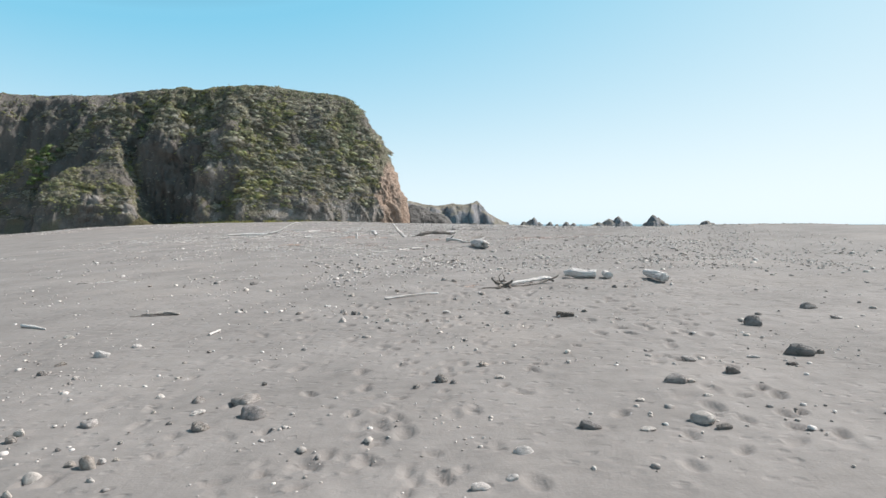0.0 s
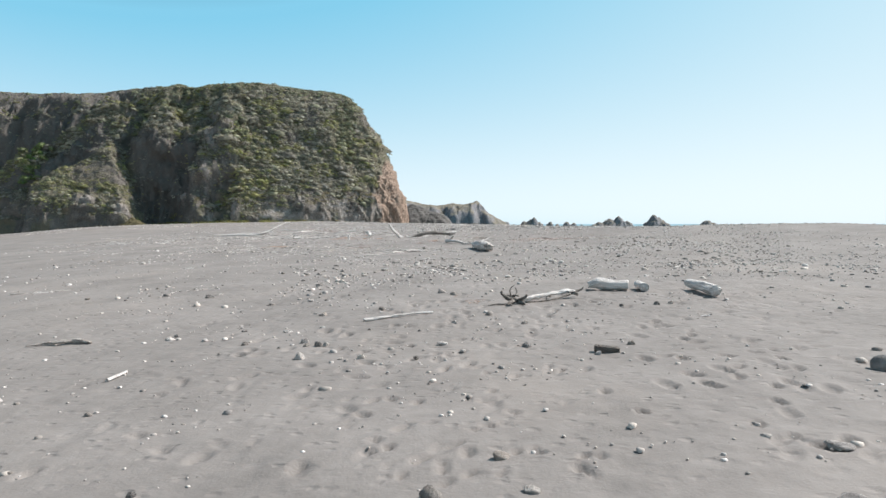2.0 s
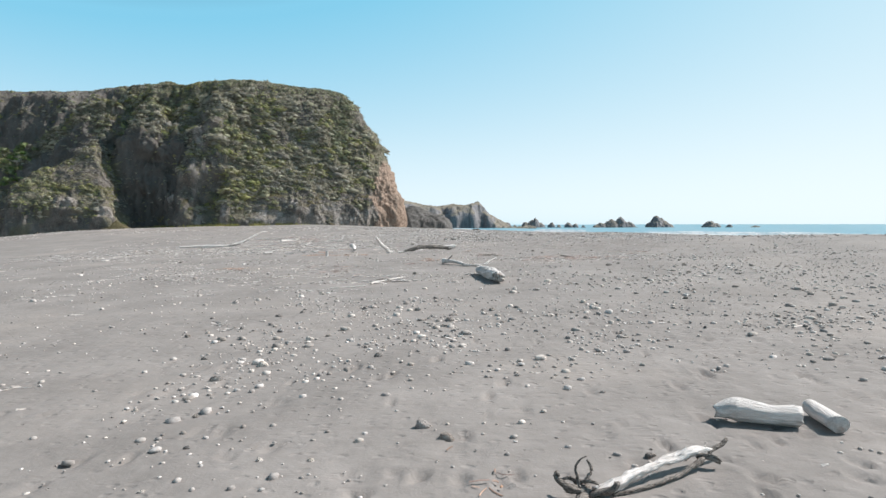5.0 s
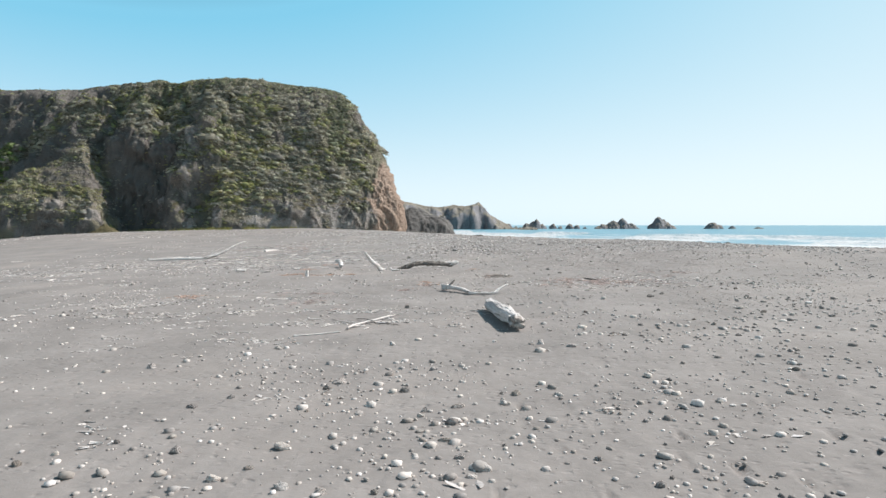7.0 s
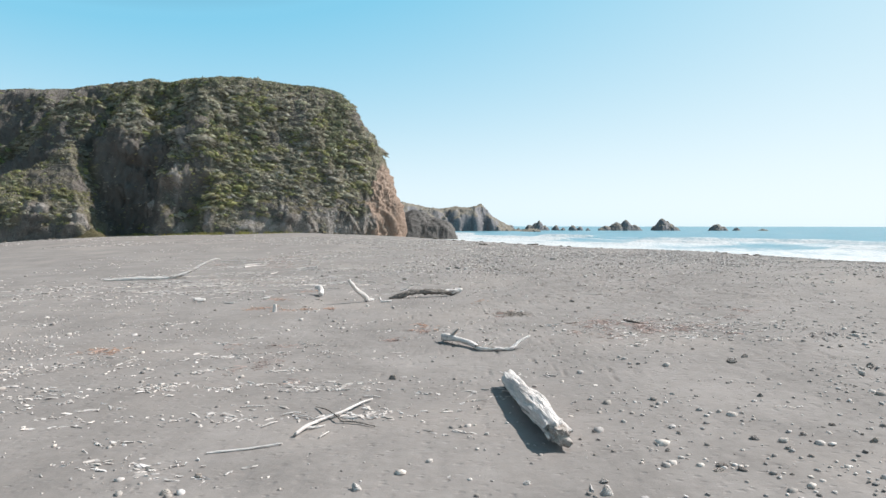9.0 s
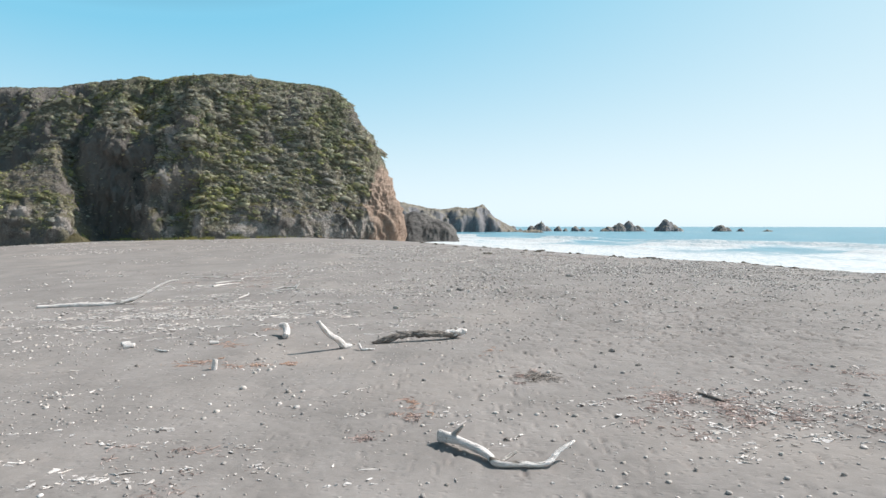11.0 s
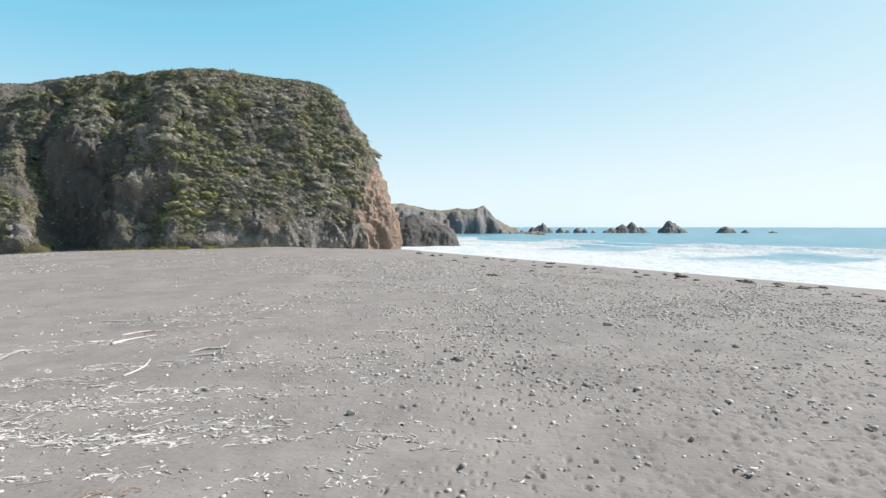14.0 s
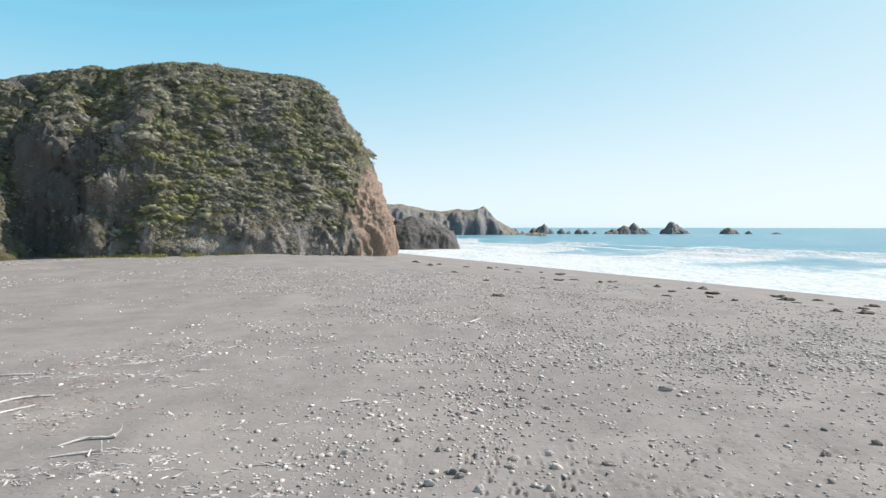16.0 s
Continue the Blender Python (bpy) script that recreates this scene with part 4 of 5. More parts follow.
PALE_STONES_A = [(-3.30, 8.03, 0.23, 0.06), (-4.21, 8.91, 0.17, 0.07), (-6.56, 11.59, 0.37, 0.15), (-6.23, 10.19, 0.11, 0.06), (-8.43, 13.61, 0.25, 0.09), (-5.42, 7.66, 0.20, 0.11), (-3.73, 6.54, 0.10, 0.07), (-4.29, 6.20, 0.21, 0.09), (-3.59, 6.08, 0.13, 0.06), (-4.28, 5.86, 0.14, 0.08), (-3.83, 7.12, 0.07, 0.07), (-3.60, 6.60, 0.09, 0.04), (0.83, 6.17, 0.23, 0.08), (0.34, 5.43, 0.20, 0.06), (0.65, 5.59, 0.14, 0.05), (-0.09, 5.15, 0.13, 0.05), (0.84, 8.88, 0.15, 0.05), (3.47, 8.42, 0.13, 0.06), (2.99, 6.87, 0.30, 0.13), (3.43, 7.78, 0.15, 0.06), (5.01, 9.74, 0.22, 0.05), (2.30, 6.71, 0.21, 0.03)]
PALE_STONES_B = [(2.52, 7.68, 0.13, 0.04), (-6.22, 12.25, 0.21, 0.08), (-3.96, 8.23, 0.09, 0.05), (-2.29, 13.82, 0.22, 0.20), (-2.03, 14.76, 0.12, 0.09), (-1.25, 13.68, 0.15, 0.10), (-1.60, 13.72, 0.12, 0.04), (0.08, 14.40, 0.20, 0.06), (-5.42, 15.93, 0.14, 0.14), (-2.42, 16.38, 0.13, 0.06), (-3.08, 16.16, 0.20, 0.06), (2.57, 13.49, 0.12, 0.07), (3.77, 13.19, 0.08, 0.03), (2.68, 30.82, 0.21, 0.09), (-2.26, 28.28, 0.31, 0.11), (-1.90, 26.86, 0.23, 0.11), (-2.95, 27.20, 0.21, 0.11), (0.94, 27.31, 0.24, 0.10), (0.75, 27.09, 0.17, 0.06), (-0.07, 29.75, 0.15, 0.08), (-5.88, 28.23, 0.14, 0.08), (3.03, 35.41, 0.24, 0.18)]
PALE_STONES_C = [(6.96, 37.32, 0.20, 0.10), (-1.11, 35.77, 0.21, 0.13), (-4.40, 35.85, 0.21, 0.10), (1.78, 35.87, 0.15, 0.08), (-2.47, 67.77, 0.37, 0.21), (-2.19, 55.06, 0.17, 0.10), (0.55, 74.45, 0.36, 0.23), (1.95, 74.02, 0.35, 0.22), (3.91, 74.02, 0.35, 0.25), (4.37, 76.57, 0.36, 0.18), (-0.66, 74.16, 0.22, 0.16), (-0.33, 74.32, 0.16, 0.13)]
for kind, lists in (("dark", (DARK_STONES_A, DARK_STONES_B)), ("grey", (GREY_STONES_A, GREY_STONES_B, GREY_STONES_C, GREY_STONES_D)),
                    ("pale", (PALE_STONES_A, PALE_STONES_B, PALE_STONES_C))):
    for stones in lists:
        for x, y, wide, high in stones:
            stone(x, y, wide, high, kind)

# a squared block of dark wood
def wood_block():
    v, f = ico(3)
    v = np.sign(v) * np.abs(v) ** 0.22
    v = v * (1 + 0.05 * fbm(v[:, 0] * 2, v[:, 1] * 2, v[:, 2] * 2, 3, 5)[:, None]) / 2
    ob = new("driftwood_block", np_mesh("driftwood_block", v, f, BARK))
    ob.matrix_world = pose(2.75, 13.66, surface(2.75, 13.66) + 0.04, 3, 4, -12) @ Matrix.Diagonal((0.40, 0.15, 0.10, 1))
    tagged(ob, "squared dark weathered block of wood lying on the sand", "driftwood", group="driftwood on the beach")


wood_block()


def density(x, y):
    """How thickly pebbles lie, from the bands and drifts along the berm."""
    s, q = shore(x, y)

    def drift(cx, cy, rx, ry):
        return np.exp(-((x - cx) / rx) ** 2 - ((y - cy) / ry) ** 2)
    d = 0.03 + 0.07 * ramp(y, 12, 24)
    d = d + 0.2 * drift(-14, 23, 8, 3.2) + 0.35 * drift(0, 32, 4, 6)
    d = d + 0.7 * drift(-20, 45, 14, 6) + 0.6 * drift(36, 66, 16, 18) + 0.6 * drift(12, 31, 8, 7) + 0.5 * drift(11, 44, 9, 7)
    d = d + 1.5 * np.exp(-((s - 76) / 15) ** 2) * ramp(y, 66, 90) + 0.9 * drift(2, 76, 7, 4) + 1.3 * drift(18, 92, 16, 9) + 0.6 * drift(-8, 100, 10, 6) + 0.9 * drift(-35, 140, 40, 25) * 0.3
    d = d + 1.1 * drift(-1.2, 24.5, 2.4, 4) + 0.9 * drift(8, 27, 9, 6) + 0.8 * drift(-4.4, 16.4, 1.7, 0.9) + 0.4 * drift(1, 17.3, 2, 1.6) + 0.7 * drift(-2, 35, 5, 3) + 0.3 * drift(11, 40, 8, 7) + 0.5 * drift(24, 108, 24, 18)
    d = d + 0.2 * drift(13, 48, 8, 5) + 0.3 * drift(-15, 62, 14, 10)
    return d * ramp(s, 26, 50) * (0.25 + 1.5 * ramp(vnoise(x / 2.2, y / 2.2, 0, 51), 0.3, 0.75)) * (0.5 + ramp(vnoise(x / 7.5, y / 7.5, 0, 53), 0.25, 0.7))


def scattered(n, box, rng, weight):
    """Random places in a box, thick where the weight is high."""
    out, got = [], 0
    while got < n:
        x, y = rng.uniform(box[0], box[1], 40000), rng.uniform(box[2], box[3], 40000)
        keep = rng.uniform(0, 2.2, 40000) < weight(x, y)
        out.append(np.stack([x[keep], y[keep]], 1))
        got += keep.sum()
        if len(out) > 400:
            break
    return np.concatenate(out)[:n]


def pebbles(n, box, seed, small, name, level, weight=density, tall=1.0):
    rng = np.random.default_rng(seed)
    places = scattered(n, box, rng, weight)
    shapes = []
    for i in range(10):                                # without the buried underside
        v, f = stone_shape(500 + i, level, 5, 0.5)
        f = f[v[f][:, :, 2].mean(1) > -0.22]
        used = np.unique(f)
        shapes.append((v[used], np.searchsorted(used, f)))
    z = ground(places[:, 0], places[:, 1]) + hummocks(places[:, 0], places[:, 1])
    wide = np.clip(small * np.exp(rng.normal(0, 0.48, len(places))), 0.02, 0.30)
    parts = []
    for (x, y), h, w in zip(places, z, wide):
        v, f = shapes[rng.integers(10)]
        t = rng.uniform(0, 6.283)
        c, s = math.cos(t), math.sin(t)
        sx, sy, sz = w, w * rng.uniform(0.6, 1.0), w * rng.uniform(0.36, 0.58) * tall
        px, py = v[:, 0] * sx, v[:, 1] * sy
        parts.append((np.stack([x + px * c - py * s, y + px * s + py * c, h + v[:, 2] * sz + sz * 0.22], 1), f))
    v, f = merged(parts)
    tagged(new(name, np_mesh(name, v, f, PEBBLE)), "grey and pale pebbles strewn over the beach", "pebbles", kind="stuff")


# the stones nearest to the path one by one, the rest as shingle
near_rng = np.random.default_rng(5)
for x, y in scattered(105, (-11, 14, 15, 50), near_rng, density):
    w = min(0.3, 0.115 * math.exp(near_rng.normal(0, 0.38)))
    stone(x, y, w, w * near_rng.uniform(0.35, 0.6), ("grey", "grey", "grey", "pale", "dark", "dark")[near_rng.integers(6)])
for x, y in scattered(24, (-9, 14, 68, 84), near_rng, density):
    w = min(0.45, 0.22 * math.exp(near_rng.normal(0, 0.3)))
    stone(x, y, w, w * near_rng.uniform(0.35, 0.6), ("grey", "grey", "pale", "dark")[near_rng.integers(4)])
pebbles(1500, (-10, 10, 4, 20), 66, 0.038, "pebbles", 1, lambda x, y: 0.3 + 2 * ramp(vnoise(x / 1.4, y / 1.4, 0, 57), 0.55, 0.8))
pebbles(130, (-11, 14, 15, 50), 69, 0.115, "pebbles", 2)
pebbles(900, (-14, 16, 8, 30), 61, 0.06, "pebbles", 1)
pebbles(2300, (-22, 26, 20, 56), 65, 0.082, "pebbles", 1)
pebbles(5200, (-18, 22, 26, 78), 67, 0.046, "pebbles", 0, lambda x, y: 0.5 + density(x, y))
pebbles(4300, (-26, 28, 5, 60), 64, 0.056, "pebbles", 0)
pebbles(9500, (-35, 50, 58, 96), 62, 0.095, "pebbles", 0, tall=0.85)
pebbles(17000, (-40, 60, 80, 150), 63, 0.145, "pebbles", 0, tall=0.75)
pebbles(5000, (-10, 26, 66, 92), 72, 0.08, "pebbles", 0, lambda x, y: 0.6 + density(x, y), 0.9)
pebbles(2200, (-105, -40, 125, 178), 73, 0.21, "pebbles", 0, lambda x, y: 2 * ramp(vnoise(x / 9, y / 5, 0, 55), 0.4, 0.7), 0.8)
pebbles(500, (3, 28, 36, 64), 68, 0.08, "pebbles", 1, lambda x, y: 0.5 + density(x, y))

# ---- driftwood ----
def tube(points, radii, seg=14, step=0.07, rough=0.10, flat=0.9, seed=0, ragged=0.3, knob=5.0):
    """A knobbly tapered limb along a smooth line, with ragged ends."""
    p, r = np.array(points, float), np.array(radii, float)
    q = np.concatenate([[2 * p[0] - p[1]], p, [2 * p[-1] - p[-2]]])
    line, rad = [], []
    for i in range(len(p) - 1):
        n = max(3, int(np.linalg.norm(p[i + 1] - p[i]) / step))
        for t in np.linspace(0, 1, n, endpoint=i == len(p) - 2):
            a, b, c, d = q[i:i + 4]
            line.append(0.5 * (2 * b + (c - a) * t + (2 * a - 5 * b + 4 * c - d) * t * t + (3 * b - a - 3 * c + d) * t ** 3))
            rad.append(r[i] + (r[i + 1] - r[i]) * t)
    line, rad = np.array(line), np.array(rad)
    tan = np.gradient(line, axis=0)
    tan /= np.linalg.norm(tan, axis=1, keepdims=True)
    side = np.cross(tan, [0.05, 0.02, 1.0])
    side /= np.linalg.norm(side, axis=1, keepdims=True)
    upv = np.cross(side, tan)
    ang = np.linspace(0, 2 * math.pi, seg, endpoint=False)
    ring = np.cos(ang)[None, :, None] * side[:, None, :] + np.sin(ang)[None, :, None] * upv[:, None, :] * flat
    along = np.arange(len(line))[:, None] * step
    mean = max(rad.mean(), 1e-3)
    lump = 1 + rough * 1.6 * fbm(np.cos(ang)[None] * 1.1 + seed, np.sin(ang)[None] * 1.1, along / (mean * knob), 3, seed) \
        + rough * 0.8 * fbm(np.cos(ang)[None] * 3 + seed, np.sin(ang)[None] * 3, along / (mean * knob / 2), 3, seed + 3)
    lump = lump + rough * 0.4 * fbm(np.cos(ang)[None] * 6 + seed, np.sin(ang)[None] * 6, along / (mean * 9), 3, seed + 7)
    V = line[:, None, :] + ring * (rad[:, None] * lump)[..., None]
    tear = ragged * mean * (vnoise(ang * 1.7, seed, 0, seed) - 0.5) * 2
    V[0] -= tan[0] * tear[:, None]
    V[-1] += tan[-1] * (ragged * mean * (vnoise(ang * 1.7, seed + 9, 0, seed) - 0.5) * 2)[:, None]
    rows = len(line)
    F = []
    i = np.arange(rows - 1)[:, None] * seg
    k = np.arange(seg)[None]
    k2 = (k + 1) % seg
    quads = np.stack([i + k, i + k2, i + seg + k2, i + seg + k], -1).reshape(-1, 4)
    tris = np.concatenate([quads[:, [0, 1, 2]], quads[:, [0, 2, 3]]])
    V = V.reshape(-1, 3)
    ends = []
    for at, ring0 in ((0, 0), (rows - 1, (rows - 1) * seg)):
        ends.append(line[at] + tan[at] * (0.10 if at == 0 else -0.10) * mean)
        a, b = ring0 + np.arange(seg), ring0 + (np.arange(seg) + 1) % seg
        c = np.full(seg, len(V) + len(ends) - 1)
        tris = np.concatenate([tris, np.stack([a, c, b] if at == 0 else [a, b, c], 1)])
    return np.concatenate([V, np.array(ends)]), tris


def limb_points(points):
    """Plan places and heights over the sand into world places."""
    return [(x, y, surface(x, y) + h) for x, y, h in points]


def driftwood(name, label, limbs, material=DRIFT, category="driftwood", names=("trunk",), stem=None, **kw):
    """One piece of wood; the first limb is its stem, further limbs are parts of it. limbs: (points, radii)."""
    first = limb_points(limbs[0][0])
    a, b = Vector(first[0]), Vector(first[-1])
    base = Vector(((a.x + b.x) / 2, (a.y + b.y) / 2, surface((a.x + b.x) / 2, (a.y + b.y) / 2)))
    turn = math.atan2(b.y - a.y, b.x - a.x)
    back = (Matrix.Translation(base) @ Matrix.Rotation(turn, 4, "Z")).inverted()
    meshes = []
    for i, (points, radii) in enumerate(limbs):
        local = [back @ Vector(p) for p in limb_points(points)]
        reach = sum((local[k + 1] - local[k]).length for k in range(len(local) - 1))
        v, f = tube(local, radii, step=max(0.02, min(0.05, reach / 60)), seed=len(label) * 7 + i, **kw)
        meshes.append(np_mesh(name if len(limbs) == 1 else names[min(i, len(names) - 1)], v, f, stem if stem and i == 0 else material))
    if len(meshes) == 1:
        ob = new(name, meshes[0])
    else:
        ob = new(name)
        for i, me in enumerate(meshes):
            new(names[min(i, len(names) - 1)], me).parent = ob
    ob.matrix_world = back.inverted()
    return tagged(ob, label, category, group="driftwood on the beach")


driftwood("driftwood_log", "thick bleached white driftwood log with a broken end", [([(2.10, 41.9, 0.24), (2.2, 40.6, 0.23), (2.42, 39.2, 0.24), (2.62, 37.55, 0.26)], [0.21, 0.25, 0.27, 0.245]),
                                                                                              ([(2.59, 37.8, 0.26), (2.63, 37.5, 0.26), (2.66, 37.32, 0.25)], [0.19, 0.20, 0.16])],
          category="log", names=("trunk", "broken_end"), material=GREYWOOD, stem=DRIFT, rough=0.17, seg=56, ragged=0.9)
driftwood("driftwood_log", "short thick pale grey driftwood log lying crosswise", [([(4.14, 20.75, 0.14), (4.4, 20.7, 0.19), (4.8, 20.55, 0.15), (5.12, 20.47, 0.15)], [0.10, 0.185, 0.145, 0.165])],
          category="log", rough=0.08, seg=40, ragged=0.3)
driftwood("driftwood_log", "small stubby bleached log end", [([(5.58, 20.95, 0.13), (5.5, 20.2, 0.125)], [0.115, 0.135])], category="log", rough=0.06, seg=18, ragged=0.15)
driftwood("driftwood_log", "long smooth bleached driftwood log with a cracked end", [([(6.93, 20.85, 0.16), (6.97, 20.5, 0.15), (6.99, 19.9, 0.16), (7.0, 19.25, 0.17)], [0.10, 0.135, 0.142, 0.155])],
          category="log", rough=0.09, seg=44, ragged=0.2)
driftwood("uprooted_branch", "grey driftwood branch with a tangle of broken roots", [
    ([(1.92, 18.5, 0.086), (2.15, 18.62, 0.106), (2.45, 18.85, 0.139), (2.8, 19.05, 0.158), (3.2, 19.25, 0.158), (3.45, 19.35, 0.132)], [0.054, 0.068, 0.054, 0.050, 0.050, 0.036]),
    ([(1.86, 18.5, 0.079), (1.68, 18.46, 0.132), (1.56, 18.42, 0.205), (1.48, 18.45, 0.277), (1.52, 18.46, 0.304)], [0.061, 0.043, 0.036, 0.025, 0.029]),
    ([(1.74, 18.5, 0.132), (1.72, 18.52, 0.238), (1.71, 18.55, 0.330), (1.76, 18.55, 0.409), (1.82, 18.55, 0.436)], [0.029, 0.016, 0.011, 0.009, 0.006]),
    ([(1.80, 18.55, 0.158), (1.88, 18.6, 0.238), (1.87, 18.6, 0.317), (1.84, 18.62, 0.370)], [0.025, 0.016, 0.014, 0.006]),
    ([(1.86, 18.45, 0.079), (1.98, 18.40, 0.145), (2.06, 18.38, 0.198), (2.08, 18.38, 0.244)], [0.050, 0.040, 0.036, 0.032]),
    ([(1.8, 18.5, 0.066), (1.70, 18.33, 0.053), (1.62, 18.2, 0.030)], [0.054, 0.040, 0.022]),
    ([(1.78, 18.55, 0.132), (1.66, 18.6, 0.178), (1.60, 18.62, 0.165), (1.55, 18.66, 0.132)], [0.029, 0.022, 0.017, 0.009]),
    ([(1.9, 18.45, 0.053), (1.98, 18.3, 0.046), (2.02, 18.18, 0.030)], [0.043, 0.036, 0.022]),
    ([(1.75, 18.52, 0.185), (1.85, 18.5, 0.198), (1.93, 18.46, 0.178)], [0.022, 0.019, 0.011]),
    # a thin dark limb lying low along the stem
    ([(2.1, 18.55, 0.033), (2.5, 18.72, 0.030), (2.95, 18.95, 0.046), (3.3, 19.2, 0.106)], [0.014, 0.017, 0.022, 0.036]),
    ([(3.25, 19.25, 0.132), (3.42, 19.2, 0.132), (3.5, 19.18, 0.079)], [0.054, 0.050, 0.029]),
    ([(3.4, 19.32, 0.132), (3.6, 19.42, 0.172), (3.7, 19.46, 0.238)], [0.029, 0.023, 0.022])],
    material=BARK, category="branch", names=("stem", "root"), stem=DRIFT, rough=0.4, seg=14)
driftwood("driftwood_stick", "dark thin stick beside the uprooted branch", [([(1.15, 18.12, 0.03), (1.4, 18.2, 0.035), (1.72, 18.18, 0.02)], [0.014, 0.022, 0.015])], material=BARK, category="stick", seg=8)
driftwood("driftwood_stick", "long straight bleached stick on the sand", [([(-1.63, 16.91, 0.035), (-1.35, 17.0, 0.03), (-0.94, 17.2, 0.035), (-0.55, 17.33, 0.045), (-0.14, 17.43, 0.035)], [0.045, 0.03, 0.026, 0.022, 0.03])], category="stick", rough=0.2, seg=14)
driftwood("driftwood_log", "dark arched driftwood log with rough peeling bark", [
    ([(-2.64, 58.5, 0.07), (-2.2, 58.6, 0.12), (-1.75, 58.7, 0.24), (-1.0, 58.85, 0.30), (0.0, 59.0, 0.25), (0.62, 59.2, 0.2), (0.85, 59.3, 0.24)], [0.06, 0.11, 0.15, 0.13, 0.15, 0.17, 0.15]),
    ([(0.3, 59.1, 0.27), (0.75, 59.25, 0.27), (1.18, 59.4, 0.29)], [0.10, 0.14, 0.15])],
    material=DRIFT, stem=BARK, names=("trunk", "bare_end"), category="log", rough=0.3, seg=36, ragged=0.8, knob=1.8)
driftwood("driftwood_branch", "leaning bleached branch standing up from the sand", [
    ([(-3.45, 58.0, 0.06), (-3.75, 57.9, 0.10), (-4.0, 57.65, 0.42), (-4.25, 57.45, 0.62), (-4.45, 57.25, 0.95), (-4.62, 57.09, 1.24)], [0.11, 0.16, 0.12, 0.11, 0.10, 0.08])],
    category="branch", material=DRIFT, rough=0.24, seg=16)
driftwood("driftwood_log", "short bent bleached driftwood stub", [([(-7.1, 60.6, 0.42), (-6.85, 60.5, 0.40), (-6.66, 60.1, 0.25), (-6.6, 59.6, 0.14)], [0.12, 0.16, 0.15, 0.13])], category="log", rough=0.08, seg=14)
driftwood("driftwood_stick", "small curved white driftwood stick", [([(-3.1, 57.6, 0.22), (-2.95, 57.3, 0.06), (-2.75, 57.22, 0.045), (-2.42, 57.25, 0.04)], [0.045, 0.06, 0.055, 0.04])], category="stick", seg=10)
driftwood("driftwood_branch", "long thin driftwood branch, its end bent upwards", [
    ([(-24.8, 70.4, 0.07), (-23.0, 70.9, 0.09), (-21.2, 71.2, 0.06), (-20.2, 71.3, 0.08), (-19.2, 71.7, 0.35), (-18.4, 72.3, 0.85), (-17.7, 72.8, 1.22), (-17.2, 73.0, 1.27)],
     [0.12, 0.15, 0.14, 0.13, 0.11, 0.09, 0.065, 0.03]),
    ([(-20.2, 71.3, 0.08), (-19.6, 71.0, 0.05), (-19.0, 70.9, 0.03)], [0.05, 0.04, 0.02])], category="branch", material=GREYWOOD, stem=DRIFT, names=("stem", "twig"), rough=0.22, seg=12)
driftwood("driftwood_branch", "forked grey driftwood branch with upturned tips", [
    ([(0.30, 47.5, 0.16), (0.85, 47.0, 0.20), (1.35, 46.5, 0.12), (1.56, 46.15, 0.08), (2.1, 46.1, 0.07), (2.6, 46.1, 0.08), (2.9, 46.3, 0.25), (3.28, 46.5, 0.38)], [0.13, 0.10, 0.09, 0.085, 0.06, 0.06, 0.055, 0.03]),
    ([(0.5, 47.3, 0.16), (0.68, 47.2, 0.34), (0.86, 47.1, 0.55)], [0.10, 0.06, 0.035]),
    ([(1.56, 46.15, 0.07), (1.85, 46.3, 0.18), (2.0, 46.35, 0.24)], [0.06, 0.045, 0.03])], category="branch", material=GREYWOOD, stem=DRIFT, names=("stem", "twig"), rough=0.2, seg=14)
driftwood("driftwood_stick", "forked bleached stick lying on the sand", [
    ([(-2.80, 38.45, 0.07), (-2.66, 38.9, 0.09), (-2.45, 39.35, 0.07), (-2.0, 39.85, 0.10), (-1.68, 40.55, 0.08), (-1.45, 40.9, 0.06)], [0.042, 0.046, 0.036, 0.034, 0.03, 0.026]),
    ([(-2.66, 38.9, 0.06), (-2.5, 38.95, 0.04), (-2.3, 39.1, 0.03)], [0.03, 0.03, 0.015])], category="stick", names=("stem", "twig"), rough=0.12, seg=10)
driftwood("driftwood_stick", "thin crooked twig crossing a thicker stick", [([(-2.78, 40.45, 0.03), (-2.4, 39.95, 0.10), (-2.05, 39.4, 0.10), (-1.95, 39.3, 0.04), (-1.61, 39.17, 0.05), (-1.14, 38.89, 0.03)], [0.014, 0.018, 0.02, 0.02, 0.022, 0.012])],
          material=BARK, category="stick", seg=8)
for k, (x, y, turn, long) in enumerate(((-3.3, 40.0, 0.3, 0.5), (-2.9, 39.7, -0.5, 0.7), (-3.6, 39.3, 0.9, 0.45), (-1.5, 41.2, -0.2, 0.5), (-2.2, 38.5, 1.2, 0.4), (-4.4, 40.6, 0.1, 0.6))):
    c, s = math.cos(turn) * long / 2, math.sin(turn) * long / 2
    driftwood("driftwood_stick", "short thin white twig on the sand", [([(x - c, y - s, 0.02), (x + 0.03, y + 0.02, 0.04), (x + c, y + s, 0.02)], [0.012, 0.02, 0.009])], category="stick", seg=7)
driftwood("driftwood_stick", "dark weathered stick among dried weed", [([(7.75, 50.83, 0.06), (7.95, 50.46, 0.05), (8.15, 49.99, 0.05)], [0.03, 0.045, 0.05])], material=BARK, category="stick", rough=0.2, seg=10)
driftwood("driftwood_stick", "long straight weathered cane on the sand", [([(-4.38, 37.65, 0.02), (-3.7, 37.8, 0.025), (-2.95, 38.02, 0.035)], [0.028, 0.026, 0.016])], category="stick", seg=8)
